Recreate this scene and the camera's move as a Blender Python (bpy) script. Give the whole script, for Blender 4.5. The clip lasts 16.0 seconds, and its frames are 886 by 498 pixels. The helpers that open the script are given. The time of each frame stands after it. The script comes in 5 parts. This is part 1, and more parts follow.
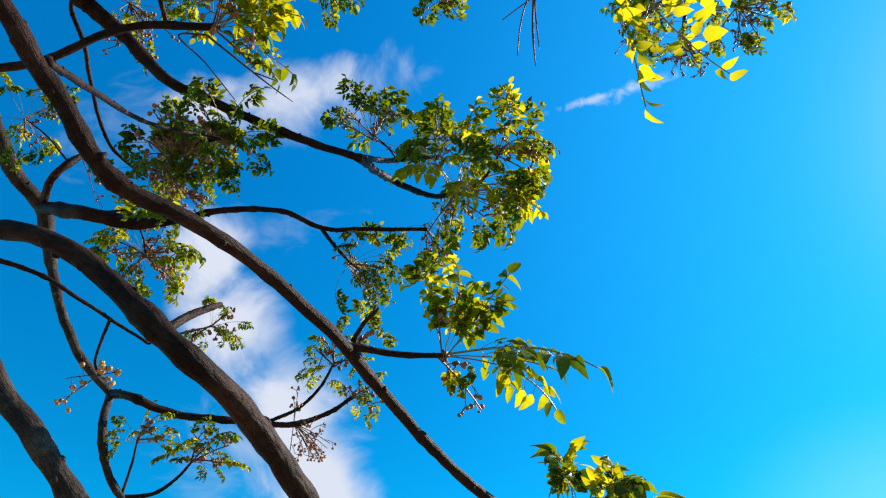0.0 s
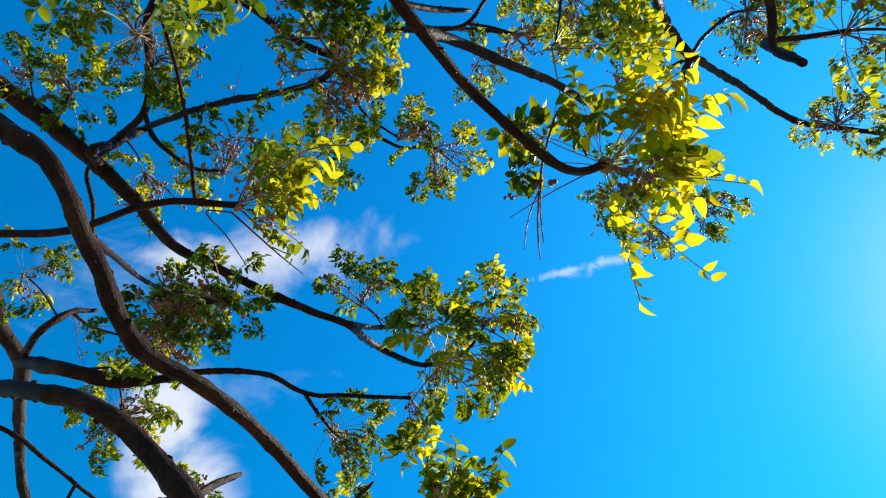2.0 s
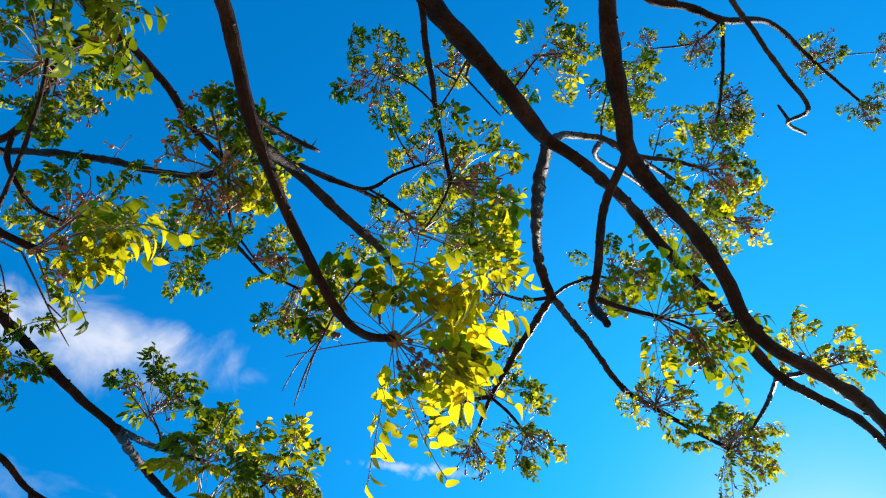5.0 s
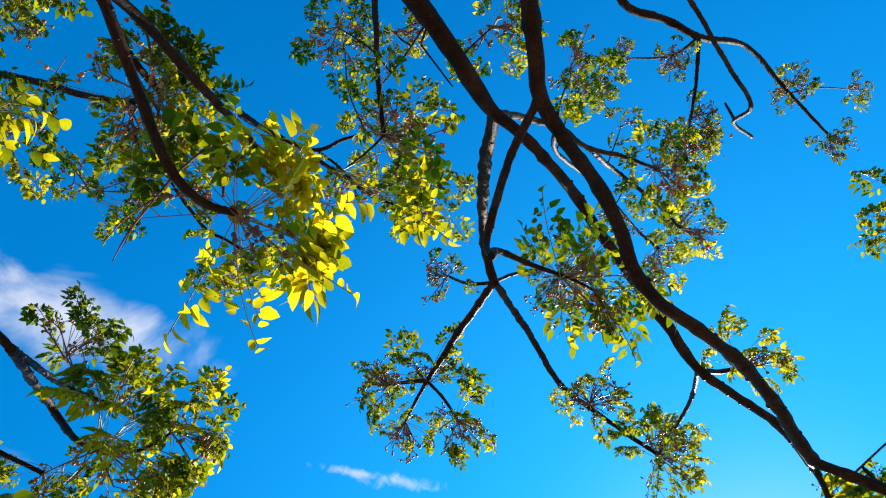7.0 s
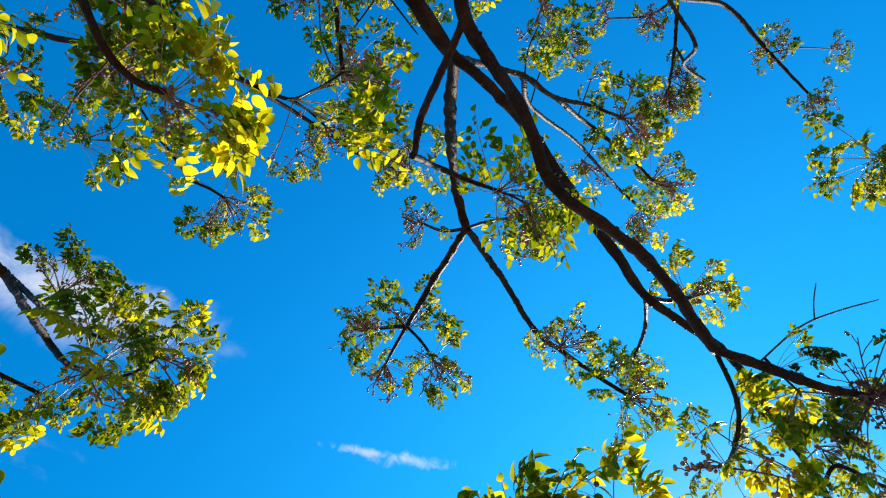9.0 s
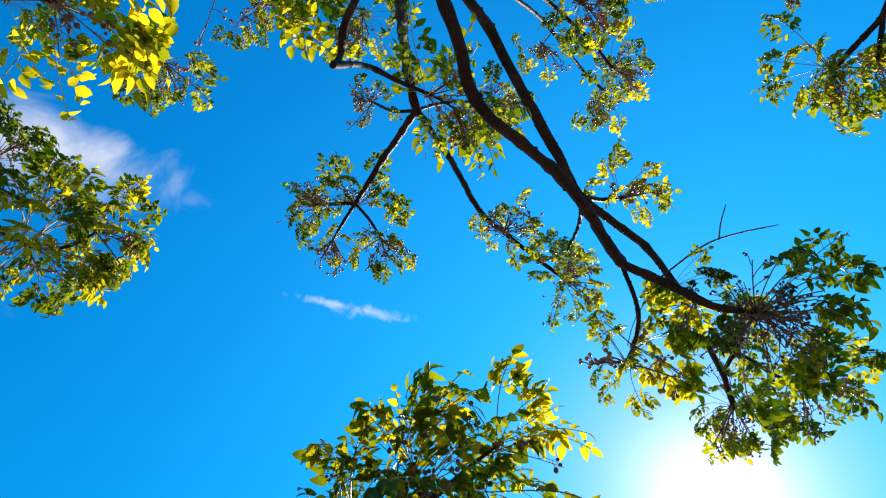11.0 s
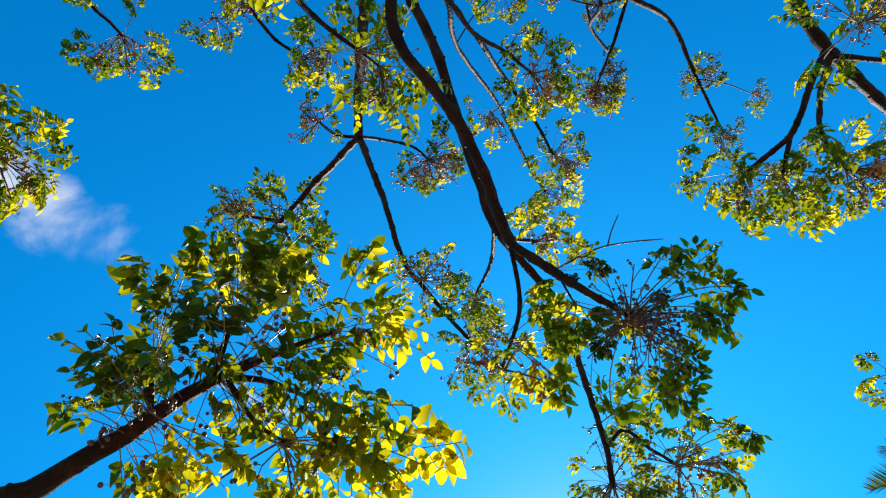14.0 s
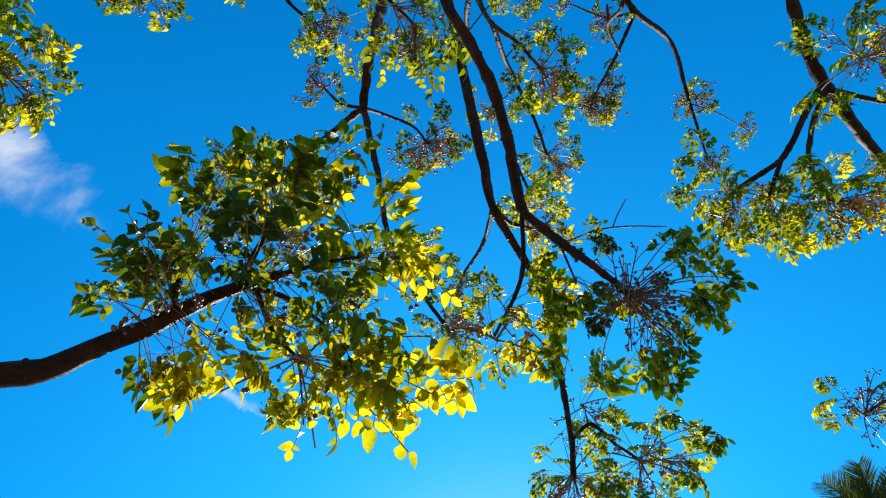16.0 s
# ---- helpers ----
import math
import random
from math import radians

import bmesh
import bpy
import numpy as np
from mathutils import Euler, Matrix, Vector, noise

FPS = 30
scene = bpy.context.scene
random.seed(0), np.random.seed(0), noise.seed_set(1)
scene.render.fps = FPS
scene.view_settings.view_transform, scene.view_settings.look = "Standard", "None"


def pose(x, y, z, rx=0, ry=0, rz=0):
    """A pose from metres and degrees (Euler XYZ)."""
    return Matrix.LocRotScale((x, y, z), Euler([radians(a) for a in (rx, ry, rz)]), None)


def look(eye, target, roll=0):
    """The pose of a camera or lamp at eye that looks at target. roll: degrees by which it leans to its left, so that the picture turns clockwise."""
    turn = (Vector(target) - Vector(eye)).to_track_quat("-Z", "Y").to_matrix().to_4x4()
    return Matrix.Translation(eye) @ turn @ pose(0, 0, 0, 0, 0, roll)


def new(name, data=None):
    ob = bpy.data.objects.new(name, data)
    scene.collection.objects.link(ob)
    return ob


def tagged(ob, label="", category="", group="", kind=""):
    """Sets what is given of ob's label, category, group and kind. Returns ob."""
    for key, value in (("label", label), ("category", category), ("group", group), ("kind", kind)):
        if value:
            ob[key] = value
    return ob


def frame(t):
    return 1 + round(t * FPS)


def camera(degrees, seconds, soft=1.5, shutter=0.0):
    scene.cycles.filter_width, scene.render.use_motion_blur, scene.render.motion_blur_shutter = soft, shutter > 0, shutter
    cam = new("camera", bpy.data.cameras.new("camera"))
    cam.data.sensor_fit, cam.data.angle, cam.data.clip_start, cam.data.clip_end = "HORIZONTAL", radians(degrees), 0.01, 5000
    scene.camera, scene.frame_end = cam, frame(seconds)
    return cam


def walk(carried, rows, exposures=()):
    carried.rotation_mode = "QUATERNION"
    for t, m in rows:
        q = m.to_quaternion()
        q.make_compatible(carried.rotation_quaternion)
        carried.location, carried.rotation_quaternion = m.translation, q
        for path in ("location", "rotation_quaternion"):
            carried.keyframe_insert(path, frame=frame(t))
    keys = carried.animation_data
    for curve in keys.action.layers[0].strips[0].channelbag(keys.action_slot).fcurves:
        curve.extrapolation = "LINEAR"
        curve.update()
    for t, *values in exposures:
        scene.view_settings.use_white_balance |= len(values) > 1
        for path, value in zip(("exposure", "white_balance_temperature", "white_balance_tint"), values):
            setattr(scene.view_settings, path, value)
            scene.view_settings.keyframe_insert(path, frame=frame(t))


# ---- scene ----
cam = camera(69.5, 16.0, 1.2)
PATH = [
    (0.0, (0.007, -0.004, 1.591), (0.006, 1.519, 2.887), -0.29),
    (0.5, (-0.036, -0.050, 1.583), (-0.029, 1.374, 2.987), -0.69),
    (1.0, (-0.061, -0.045, 1.580), (-0.042, 1.261, 3.094), -0.54),
    (1.5, (-0.062, -0.064, 1.549), (-0.017, 1.151, 3.137), -1.02),
    (2.0, (-0.055, -0.074, 1.546), (0.016, 1.068, 3.186), -0.77),
    (2.5, (-0.041, -0.090, 1.535), (0.055, 0.978, 3.224), -0.61),
    (3.0, (-0.031, -0.099, 1.513), (0.123, 0.866, 3.259), -1.02),
    (3.5, (-0.018, -0.064, 1.521), (0.189, 0.769, 3.327), -1.03),
    (4.0, (0.037, -0.075, 1.536), (0.292, 0.617, 3.395), -1.38),
    (4.2, (0.044, -0.077, 1.541), (0.318, 0.579, 3.411), -1.91),
    (6.3, (0.253, -0.057, 1.498), (0.598, 0.494, 3.389), -0.15),
    (6.5, (0.286, -0.030, 1.493), (0.630, 0.516, 3.386), 0.09),
    (7.0, (0.389, -0.007, 1.491), (0.734, 0.525, 3.387), -0.27),
    (7.5, (0.509, -0.011, 1.416), (0.850, 0.527, 3.312), 0.68),
    (8.0, (0.596, -0.003, 1.419), (0.940, 0.554, 3.309), 0.75),
    (8.2, (0.642, 0.002, 1.348), (0.959, 0.551, 3.245), 2.51),
    (10.3, (0.639, -0.077, 1.213), (1.178, 0.719, 2.967), -2.06),
    (10.5, (0.622, -0.125, 1.256), (1.206, 0.699, 2.982), -1.67),
    (11.0, (0.670, -0.201, 1.262), (1.325, 0.657, 2.945), -1.61),
    (11.5, (0.804, -0.144, 1.258), (1.517, 0.709, 2.921), -3.13),
    (12.0, (1.085, -0.154, 1.241), (1.739, 0.721, 2.916), 1.54),
    (12.5, (1.089, -0.025, 1.120), (1.772, 0.775, 2.820), -1.76),
    (13.0, (1.104, -0.073, 1.096), (1.752, 0.640, 2.848), 0.37),
    (13.5, (1.062, 0.064, 1.029), (1.677, 0.602, 2.855), -2.48),
    (14.0, (1.104, 0.034, 1.040), (1.677, 0.531, 2.891), -0.35),
    (14.5, (1.100, 0.072, 0.946), (1.683, 0.546, 2.800), -0.13),
    (15.0, (1.146, 0.175, 0.959), (1.707, 0.616, 2.827), 0.89),
    (15.5, (1.116, 0.178, 1.014), (1.734, 0.606, 2.866), 0.09),
    (16.0, (1.117, 0.222, 0.960), (1.745, 0.630, 2.815), -0.72),
]
walk(cam, [(t, look(eye, target, roll)) for t, eye, target, roll in PATH], [(0, 0.90), (1.5, 0.98), (3.5, 1.05), (8, 1.06), (11, 1.0), (16, 1.0)])

SKY_POWER, SKY_SAT, SKY_HUE, SKY_DUST = 0.14, 1.35, 0.5, 0.0
SKY_TINT, CLOUD, GLOW = (0.015, 0.955, 1.04, 1), (2.8, 3.0, 3.5, 1), (3.5, 2.2, 1.16)
SUN_POWER = 5.0

# ---- sky, sun ----
SUN = Vector((0.751, 0.387, 0.535)).normalized()
world = bpy.data.worlds.new("sky")
world.use_nodes = True
scene.world = world
wt = world.node_tree
wt.nodes.clear()


def wnode(kind, **values):
    n = wt.nodes.new(kind)
    for key, value in values.items():
        n.inputs[key].default_value = value
    return n


def wmath(op, a, b=None, c=None):
    n = wt.nodes.new("ShaderNodeMath")
    n.operation = op
    for i, v in enumerate((a, b, c)):
        if v is None:
            continue
        if isinstance(v, (int, float)):
            n.inputs[i].default_value = v
        else:
            wt.links.new(v, n.inputs[i])
    return n.outputs[0]


def wdot(a, vec):
    n = wt.nodes.new("ShaderNodeVectorMath")
    n.operation = "DOT_PRODUCT"
    wt.links.new(a, n.inputs[0])
    n.inputs[1].default_value = vec
    return n.outputs["Value"]


def wmix(fac, a, b, blend="MIX"):
    n = wt.nodes.new("ShaderNodeMix")
    n.data_type, n.blend_type = "RGBA", blend
    for i, v in ((0, fac), (6, a), (7, b)):
        if isinstance(v, (int, float, tuple)):
            n.inputs[i].default_value = v
        else:
            wt.links.new(v, n.inputs[i])
    return n.outputs[2]


way = wt.nodes.new("ShaderNodeTexCoord").outputs["Generated"]
sky = wt.nodes.new("ShaderNodeTexSky")
sky.sky_type, sky.sun_disc = "NISHITA", False
sky.sun_elevation, sky.sun_rotation = math.asin(SUN.z), math.atan2(SUN.x, SUN.y)
sky.air_density, sky.dust_density, sky.ozone_density = 1.0, SKY_DUST, 2.0
rich = wnode("ShaderNodeHueSaturation", Saturation=SKY_SAT, Value=1.0, Hue=SKY_HUE)
wt.links.new(sky.outputs[0], rich.inputs["Color"])
tinted_sky = wmix(1.0, rich.outputs[0], SKY_TINT, "MULTIPLY")
# the clear air is deeper blue towards the horizon than the sky model has it
split = wt.nodes.new("ShaderNodeSeparateXYZ")
wt.links.new(way, split.inputs[0])
height = wt.nodes.new("ShaderNodeMapRange")
height.interpolation_type = "SMOOTHSTEP"
for key, value in (("From Min", 0.3), ("From Max", 1.0), ("To Min", 0.70), ("To Max", 1.0)):
    height.inputs[key].default_value = value
wt.links.new(split.outputs[2], height.inputs["Value"])
deep = wt.nodes.new("ShaderNodeVectorMath")
deep.operation = "SCALE"
wt.links.new(tinted_sky, deep.inputs[0])
wt.links.new(height.outputs[0], deep.inputs["Scale"])
sky_colour = deep.outputs[0]

# clouds: a flat field of directions round the middle of the northern sky
CX, CY, CZ = (1.0, 0.0, 0.0), (0.0, -0.6461, 0.7633), (0.0, 0.7633, 0.6461)
ahead = wmath("MAXIMUM", wdot(way, CZ), 0.05)
cu = wmath("DIVIDE", wdot(way, CX), ahead)
cv = wmath("DIVIDE", wdot(way, CY), ahead)
flat = wt.nodes.new("ShaderNodeCombineXYZ")
wt.links.new(cu, flat.inputs[0])
wt.links.new(cv, flat.inputs[1])


def cloud_noise(scale, detail, rough, stretch=1.0, turn=0.0, distort=0.0):
    m = wt.nodes.new("ShaderNodeMapping")
    m.inputs["Rotation"].default_value = (0, 0, radians(turn))
    m.inputs["Scale"].default_value = (1, stretch, 1)
    wt.links.new(flat.outputs[0], m.inputs[0])
    n = wnode("ShaderNodeTexNoise", Scale=scale, Detail=detail, Roughness=rough, Distortion=distort)
    wt.links.new(m.outputs[0], n.inputs["Vector"])
    return n.outputs["Fac"]


billow = cloud_noise(6.0, 9.0, 0.56, 1.0, 0, 0.5)
wisps = cloud_noise(16.0, 8.0, 0.6, 2.2, 14, 0.4)


def puff(u, v, half_u, half_v, turn, edge):
    """A soft oval of cloud, 1 in its middle, whose rim the noise frays."""
    c, s = math.cos(radians(turn)), math.sin(radians(turn))
    du, dv = wmath("SUBTRACT", cu, u), wmath("SUBTRACT", cv, v)
    p = wmath("DIVIDE", wmath("ADD", wmath("MULTIPLY", du, c), wmath("MULTIPLY", dv, s)), half_u)
    q = wmath("DIVIDE", wmath("SUBTRACT", wmath("MULTIPLY", dv, c), wmath("MULTIPLY", du, s)), half_v)
    far = wmath("SQRT", wmath("ADD", wmath("MULTIPLY", p, p), wmath("MULTIPLY", q, q)))
    return wmath("SUBTRACT", 1.0, wmath("MULTIPLY", far, edge))


def joined(parts):
    out = parts[0]
    for more in parts[1:]:
        out = wmath("MAXIMUM", out, more)
    return out


def soft_step(v, low, high):
    n = wt.nodes.new("ShaderNodeMapRange")
    n.interpolation_type = "SMOOTHSTEP"
    n.inputs["From Min"].default_value, n.inputs["From Max"].default_value = low, high
    wt.links.new(v, n.inputs["Value"])
    return n.outputs["Result"]


body = joined([puff(-0.205, 0.251, 0.105, 0.045, 8, 0.50), puff(-0.39, 0.22, 0.09, 0.05, 0, 1.0), puff(-0.36, -0.02, 0.08, 0.09, 0, 0.8),
               puff(-0.31, -0.12, 0.10, 0.12, 25, 0.66), puff(-0.25, -0.25, 0.11, 0.13, 25, 0.66), puff(-0.19, -0.38, 0.12, 0.15, 25, 0.66)])
thick = soft_step(wmath("ADD", body, wmath("MULTIPLY", wmath("SUBTRACT", billow, 0.5), 2.0)), 0.2, 0.9)
veil = joined([puff(-0.50, 0.20, 0.18, 0.12, 20, 0.9), puff(-0.26, 0.03, 0.18, 0.05, 10, 1.0), puff(-0.03, 0.275, 0.05, 0.02, 25, 0.8),
               puff(-0.36, -0.34, 0.12, 0.16, 0, 0.9)])
thin = wmath("MULTIPLY", soft_step(wmath("ADD", veil, wmath("MULTIPLY", wmath("SUBTRACT", wisps, 0.5), 2.2)), 0.35, 1.3), 0.16)
shreds = cloud_noise(38.0, 6.0, 0.62, 0.9, 40, 0.8)
streak = joined([puff(0.300, 0.254, 0.064, 0.012, 17, 0.8), puff(0.245, 0.238, 0.06, 0.007, 16, 0.8)])
trail = wmath("MULTIPLY", soft_step(wmath("ADD", streak, wmath("ADD", wmath("MULTIPLY", wmath("SUBTRACT", wisps, 0.5), 1.6), wmath("MULTIPLY", wmath("SUBTRACT", shreds, 0.5), 2.2))), 0.0, 1.2), 0.60)
mist = wmath("MULTIPLY", soft_step(puff(0.75, -0.42, 0.35, 0.22, 0, 1.0), 0.0, 1.0), 0.20)
cover = joined([thick, thin, trail, mist])
clouded = wmix(cover, sky_colour, CLOUD)

# the bright ring of sky round the sun
near_sun = wmath("MAXIMUM", wdot(way, tuple(SUN)), 0.0)
core = wmath("MULTIPLY", wmath("POWER", near_sun, 260.0), GLOW[0])
ring = wmath("MULTIPLY", wmath("POWER", near_sun, 60.0), GLOW[1])
wide = wmath("MULTIPLY", wmath("POWER", near_sun, 6.0), GLOW[2])
c1 = wmix(1.0, clouded, wmix(wide, (0, 0, 0, 1), (0.10, 0.81, 0.82, 1)), "ADD")


def beam(amount, colour, under):
    """The colour, times the amount, on top of what is under it."""
    glow = wt.nodes.new("ShaderNodeVectorMath")
    glow.operation = "SCALE"
    glow.inputs[0].default_value = colour
    wt.links.new(amount, glow.inputs["Scale"])
    total = wt.nodes.new("ShaderNodeVectorMath")
    total.operation = "ADD"
    wt.links.new(under, total.inputs[0])
    wt.links.new(glow.outputs[0], total.inputs[1])
    return total.outputs[0]


c2 = beam(ring, (1.0, 0.52, 0.42), beam(core, (1.0, 0.95, 0.95), c1))
backing = wnode("ShaderNodeBackground", Strength=SKY_POWER)
wt.links.new(c2, backing.inputs["Color"])
wt.links.new(backing.outputs[0], wt.nodes.new("ShaderNodeOutputWorld").inputs[0])

sun = new("sun", bpy.data.lights.new("sun", "SUN"))
sun.data.energy, sun.data.angle, sun.data.color = SUN_POWER, radians(0.53), (1.0, 0.93, 0.82)
sun.matrix_world = look(SUN * 40, (0, 0, 0))


# ---- materials ----
def material(name):
    m = bpy.data.materials.new(name)
    m.use_nodes = True
    t = m.node_tree
    t.nodes.clear()
    return m, t


def tnode(t, kind, links=(), **values):
    n = t.nodes.new(kind)
    for key, value in values.items():
        n.inputs[key.replace("_", " ")].default_value = value
    for key, out in links:
        t.links.new(out, n.inputs[key])
    return n


def ramp(t, fac, *stops):
    n = t.nodes.new("ShaderNodeValToRGB")
    t.links.new(fac, n.inputs[0])
    while len(n.color_ramp.elements) < len(stops):
        n.color_ramp.elements.new(0.5)
    for e, (p, c) in zip(n.color_ramp.elements, stops):
        e.position, e.color = p, (*c, 1)
    return n.outputs[0]


def bark_material(name, dark, mid, pale, patch, speck=0.5):
    """Bark: broad patches, streaks along the limb, dark cracks between plates and pale pores."""
    m, t = material(name)
    co = t.nodes.new("ShaderNodeTexCoord").outputs["Object"]
    along = t.nodes.new("ShaderNodeAttribute")
    along.attribute_name = "grain"
    run = along.outputs["Vector"]
    broad = tnode(t, "ShaderNodeTexNoise", [("Vector", co)], Scale=11.0, Detail=6.0, Roughness=0.65).outputs["Fac"]
    fine = tnode(t, "ShaderNodeTexNoise", [("Vector", run)], Scale=230.0, Detail=7.0, Roughness=0.7).outputs["Fac"]
    plates = tnode(t, "ShaderNodeTexVoronoi", [("Vector", run)], Scale=120.0)
    plates.feature = "DISTANCE_TO_EDGE"
    pits = tnode(t, "ShaderNodeTexVoronoi", [("Vector", co)], Scale=190.0).outputs["Distance"]
    a = ramp(t, broad, (0.30, dark), (0.50, mid), (0.50 + patch, pale))
    b = ramp(t, fine, (0.30, (0.30, 0.28, 0.27)), (0.52, (0.9, 0.88, 0.86)), (0.72, (1.7, 1.5, 1.4)))
    crack = ramp(t, plates.outputs["Distance"], (0.0, (0.35, 0.32, 0.3)), (0.12, (1.0, 1.0, 1.0)))
    spots = ramp(t, pits, (0.08, (1.9, 1.75, 1.55)), (0.2, (1.0, 1.0, 1.0)))
    colour = a
    for layer, share in ((b, 0.9), (crack, 0.4), (spots, speck)):
        mix = t.nodes.new("ShaderNodeMix")
        mix.data_type, mix.blend_type = "RGBA", "MULTIPLY"
        mix.inputs[0].default_value = share
        t.links.new(colour, mix.inputs[6])
        t.links.new(layer, mix.inputs[7])
        colour = mix.outputs[2]
    high = t.nodes.new("ShaderNodeMath")
    high.operation = "MULTIPLY_ADD"
    t.links.new(fine, high.inputs[0])
    high.inputs[1].default_value = 0.8
    t.links.new(plates.outputs["Distance"], high.inputs[2])
    bump = tnode(t, "ShaderNodeBump", [("Height", high.outputs[0])], Strength=0.55, Distance=0.005)
    s = tnode(t, "ShaderNodeBsdfPrincipled", [("Base Color", colour), ("Normal", bump.outputs[0])], Roughness=0.55)
    s.inputs["Specular IOR Level"].default_value = 0.08
    t.links.new(s.outputs[0], t.nodes.new("ShaderNodeOutputMaterial").inputs[0])
    return m


bark = bark_material("brown_bark", (0.013, 0.0052, 0.0036), (0.032, 0.0145, 0.0105), (0.085, 0.041, 0.030), 0.28)
pale_bark = bark_material("grey_bark", (0.020, 0.013, 0.011), (0.045, 0.031, 0.026), (0.15, 0.115, 0.10), 0.28)
twig_bark = bark_material("twig_bark", (0.06, 0.03, 0.035), (0.12, 0.06, 0.06), (0.20, 0.11, 0.10), 0.25, 0.2)


def leaf_material(name, under, lit, through_share):
    """Leaves: green where light falls on them, yellow-green where it comes through."""
    m, t = material(name)
    geo = t.nodes.new("ShaderNodeNewGeometry").outputs["Random Per Island"]
    own = t.nodes.new("ShaderNodeObjectInfo").outputs["Random"]
    co = t.nodes.new("ShaderNodeTexCoord").outputs["Object"]
    blotch = tnode(t, "ShaderNodeTexNoise", [("Vector", co)], Scale=30.0, Detail=4.0, Roughness=0.6).outputs["Fac"]
    mixed = t.nodes.new("ShaderNodeMath")
    mixed.operation = "MULTIPLY_ADD"
    t.links.new(geo, mixed.inputs[0])
    mixed.inputs[1].default_value = 0.65
    half = t.nodes.new("ShaderNodeMath")
    half.operation = "MULTIPLY"
    t.links.new(own, half.inputs[0])
    half.inputs[1].default_value = 0.35
    t.links.new(half.outputs[0], mixed.inputs[2])
    face = ramp(t, mixed.outputs[0], *under)
    pass_ = ramp(t, mixed.outputs[0], *lit)
    mott = ramp(t, blotch, (0.3, (0.78, 0.78, 0.7)), (0.65, (1.08, 1.06, 1.0)))
    cols = []
    for c in (face, pass_):
        mx = t.nodes.new("ShaderNodeMix")
        mx.data_type, mx.blend_type = "RGBA", "MULTIPLY"
        mx.inputs[0].default_value = 1.0
        t.links.new(c, mx.inputs[6])
        t.links.new(mott, mx.inputs[7])
        cols.append(mx.outputs[2])
    bump = tnode(t, "ShaderNodeBump", [("Height", blotch)], Strength=0.3, Distance=0.003)
    body_ = tnode(t, "ShaderNodeBsdfPrincipled", [("Base Color", cols[0]), ("Normal", bump.outputs[0])], Roughness=0.42)
    body_.inputs["Specular IOR Level"].default_value = 0.13
    sheer = tnode(t, "ShaderNodeBsdfTranslucent", [("Color", cols[1])])
    join = t.nodes.new("ShaderNodeMixShader")
    vary = t.nodes.new("ShaderNodeMapRange")
    vary.inputs["To Min"].default_value, vary.inputs["To Max"].default_value = through_share - 0.22, through_share + 0.22
    t.links.new(mixed.outputs[0], vary.inputs["Value"])
    t.links.new(vary.outputs[0], join.inputs[0])
    t.links.new(body_.outputs[0], join.inputs[1])
    t.links.new(sheer.outputs[0], join.inputs[2])
    t.links.new(join.outputs[0], t.nodes.new("ShaderNodeOutputMaterial").inputs[0])
    return m


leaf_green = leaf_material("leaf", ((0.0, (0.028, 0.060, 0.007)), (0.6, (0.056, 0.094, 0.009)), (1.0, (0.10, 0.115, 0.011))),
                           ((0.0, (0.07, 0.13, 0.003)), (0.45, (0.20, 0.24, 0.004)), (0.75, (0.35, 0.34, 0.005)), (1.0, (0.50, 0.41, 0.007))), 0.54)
# Yellow leaves; sun coming through is partly put into their colour.
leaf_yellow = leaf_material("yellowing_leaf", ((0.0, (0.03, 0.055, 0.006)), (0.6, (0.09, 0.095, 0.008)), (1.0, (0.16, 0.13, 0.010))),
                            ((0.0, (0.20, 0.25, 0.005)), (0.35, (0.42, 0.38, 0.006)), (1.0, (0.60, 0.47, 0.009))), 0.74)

# Leaf copy with brighter colours, painted as if full sun came through.
leaf_sunlit = leaf_material("young_leaf", ((0.0, (0.10, 0.11, 0.008)), (1.0, (0.20, 0.17, 0.010))),
                           ((0.0, (0.36, 0.36, 0.006)), (1.0, (0.66, 0.50, 0.010))), 0.74)


def plain_material(name, low, high, scale, rough):
    m, t = material(name)
    co = t.nodes.new("ShaderNodeTexCoord").outputs["Object"]
    n = tnode(t, "ShaderNodeTexNoise", [("Vector", co)], Scale=scale, Detail=6.0, Roughness=0.6).outputs["Fac"]
    own = t.nodes.new("ShaderNodeObjectInfo").outputs["Random"]
    isl = t.nodes.new("ShaderNodeNewGeometry").outputs["Random Per Island"]
    add = t.nodes.new("ShaderNodeMath")
    add.operation = "ADD"
    t.links.new(own, add.inputs[0])
    t.links.new(isl, add.inputs[1])
    avg = t.nodes.new("ShaderNodeMath")
    avg.operation = "MULTIPLY_ADD"
    t.links.new(add.outputs[0], avg.inputs[0])
    avg.inputs[1].default_value = 0.3
    t.links.new(n, avg.inputs[2])
    c = ramp(t, avg.outputs[0], (0.40, low), (1.05, high))
    bump = tnode(t, "ShaderNodeBump", [("Height", n)], Strength=0.3, Distance=0.004)
    s = tnode(t, "ShaderNodeBsdfPrincipled", [("Base Color", c), ("Normal", bump.outputs[0])], Roughness=rough)
    t.links.new(s.outputs[0], t.nodes.new("ShaderNodeOutputMaterial").inputs[0])
    return m


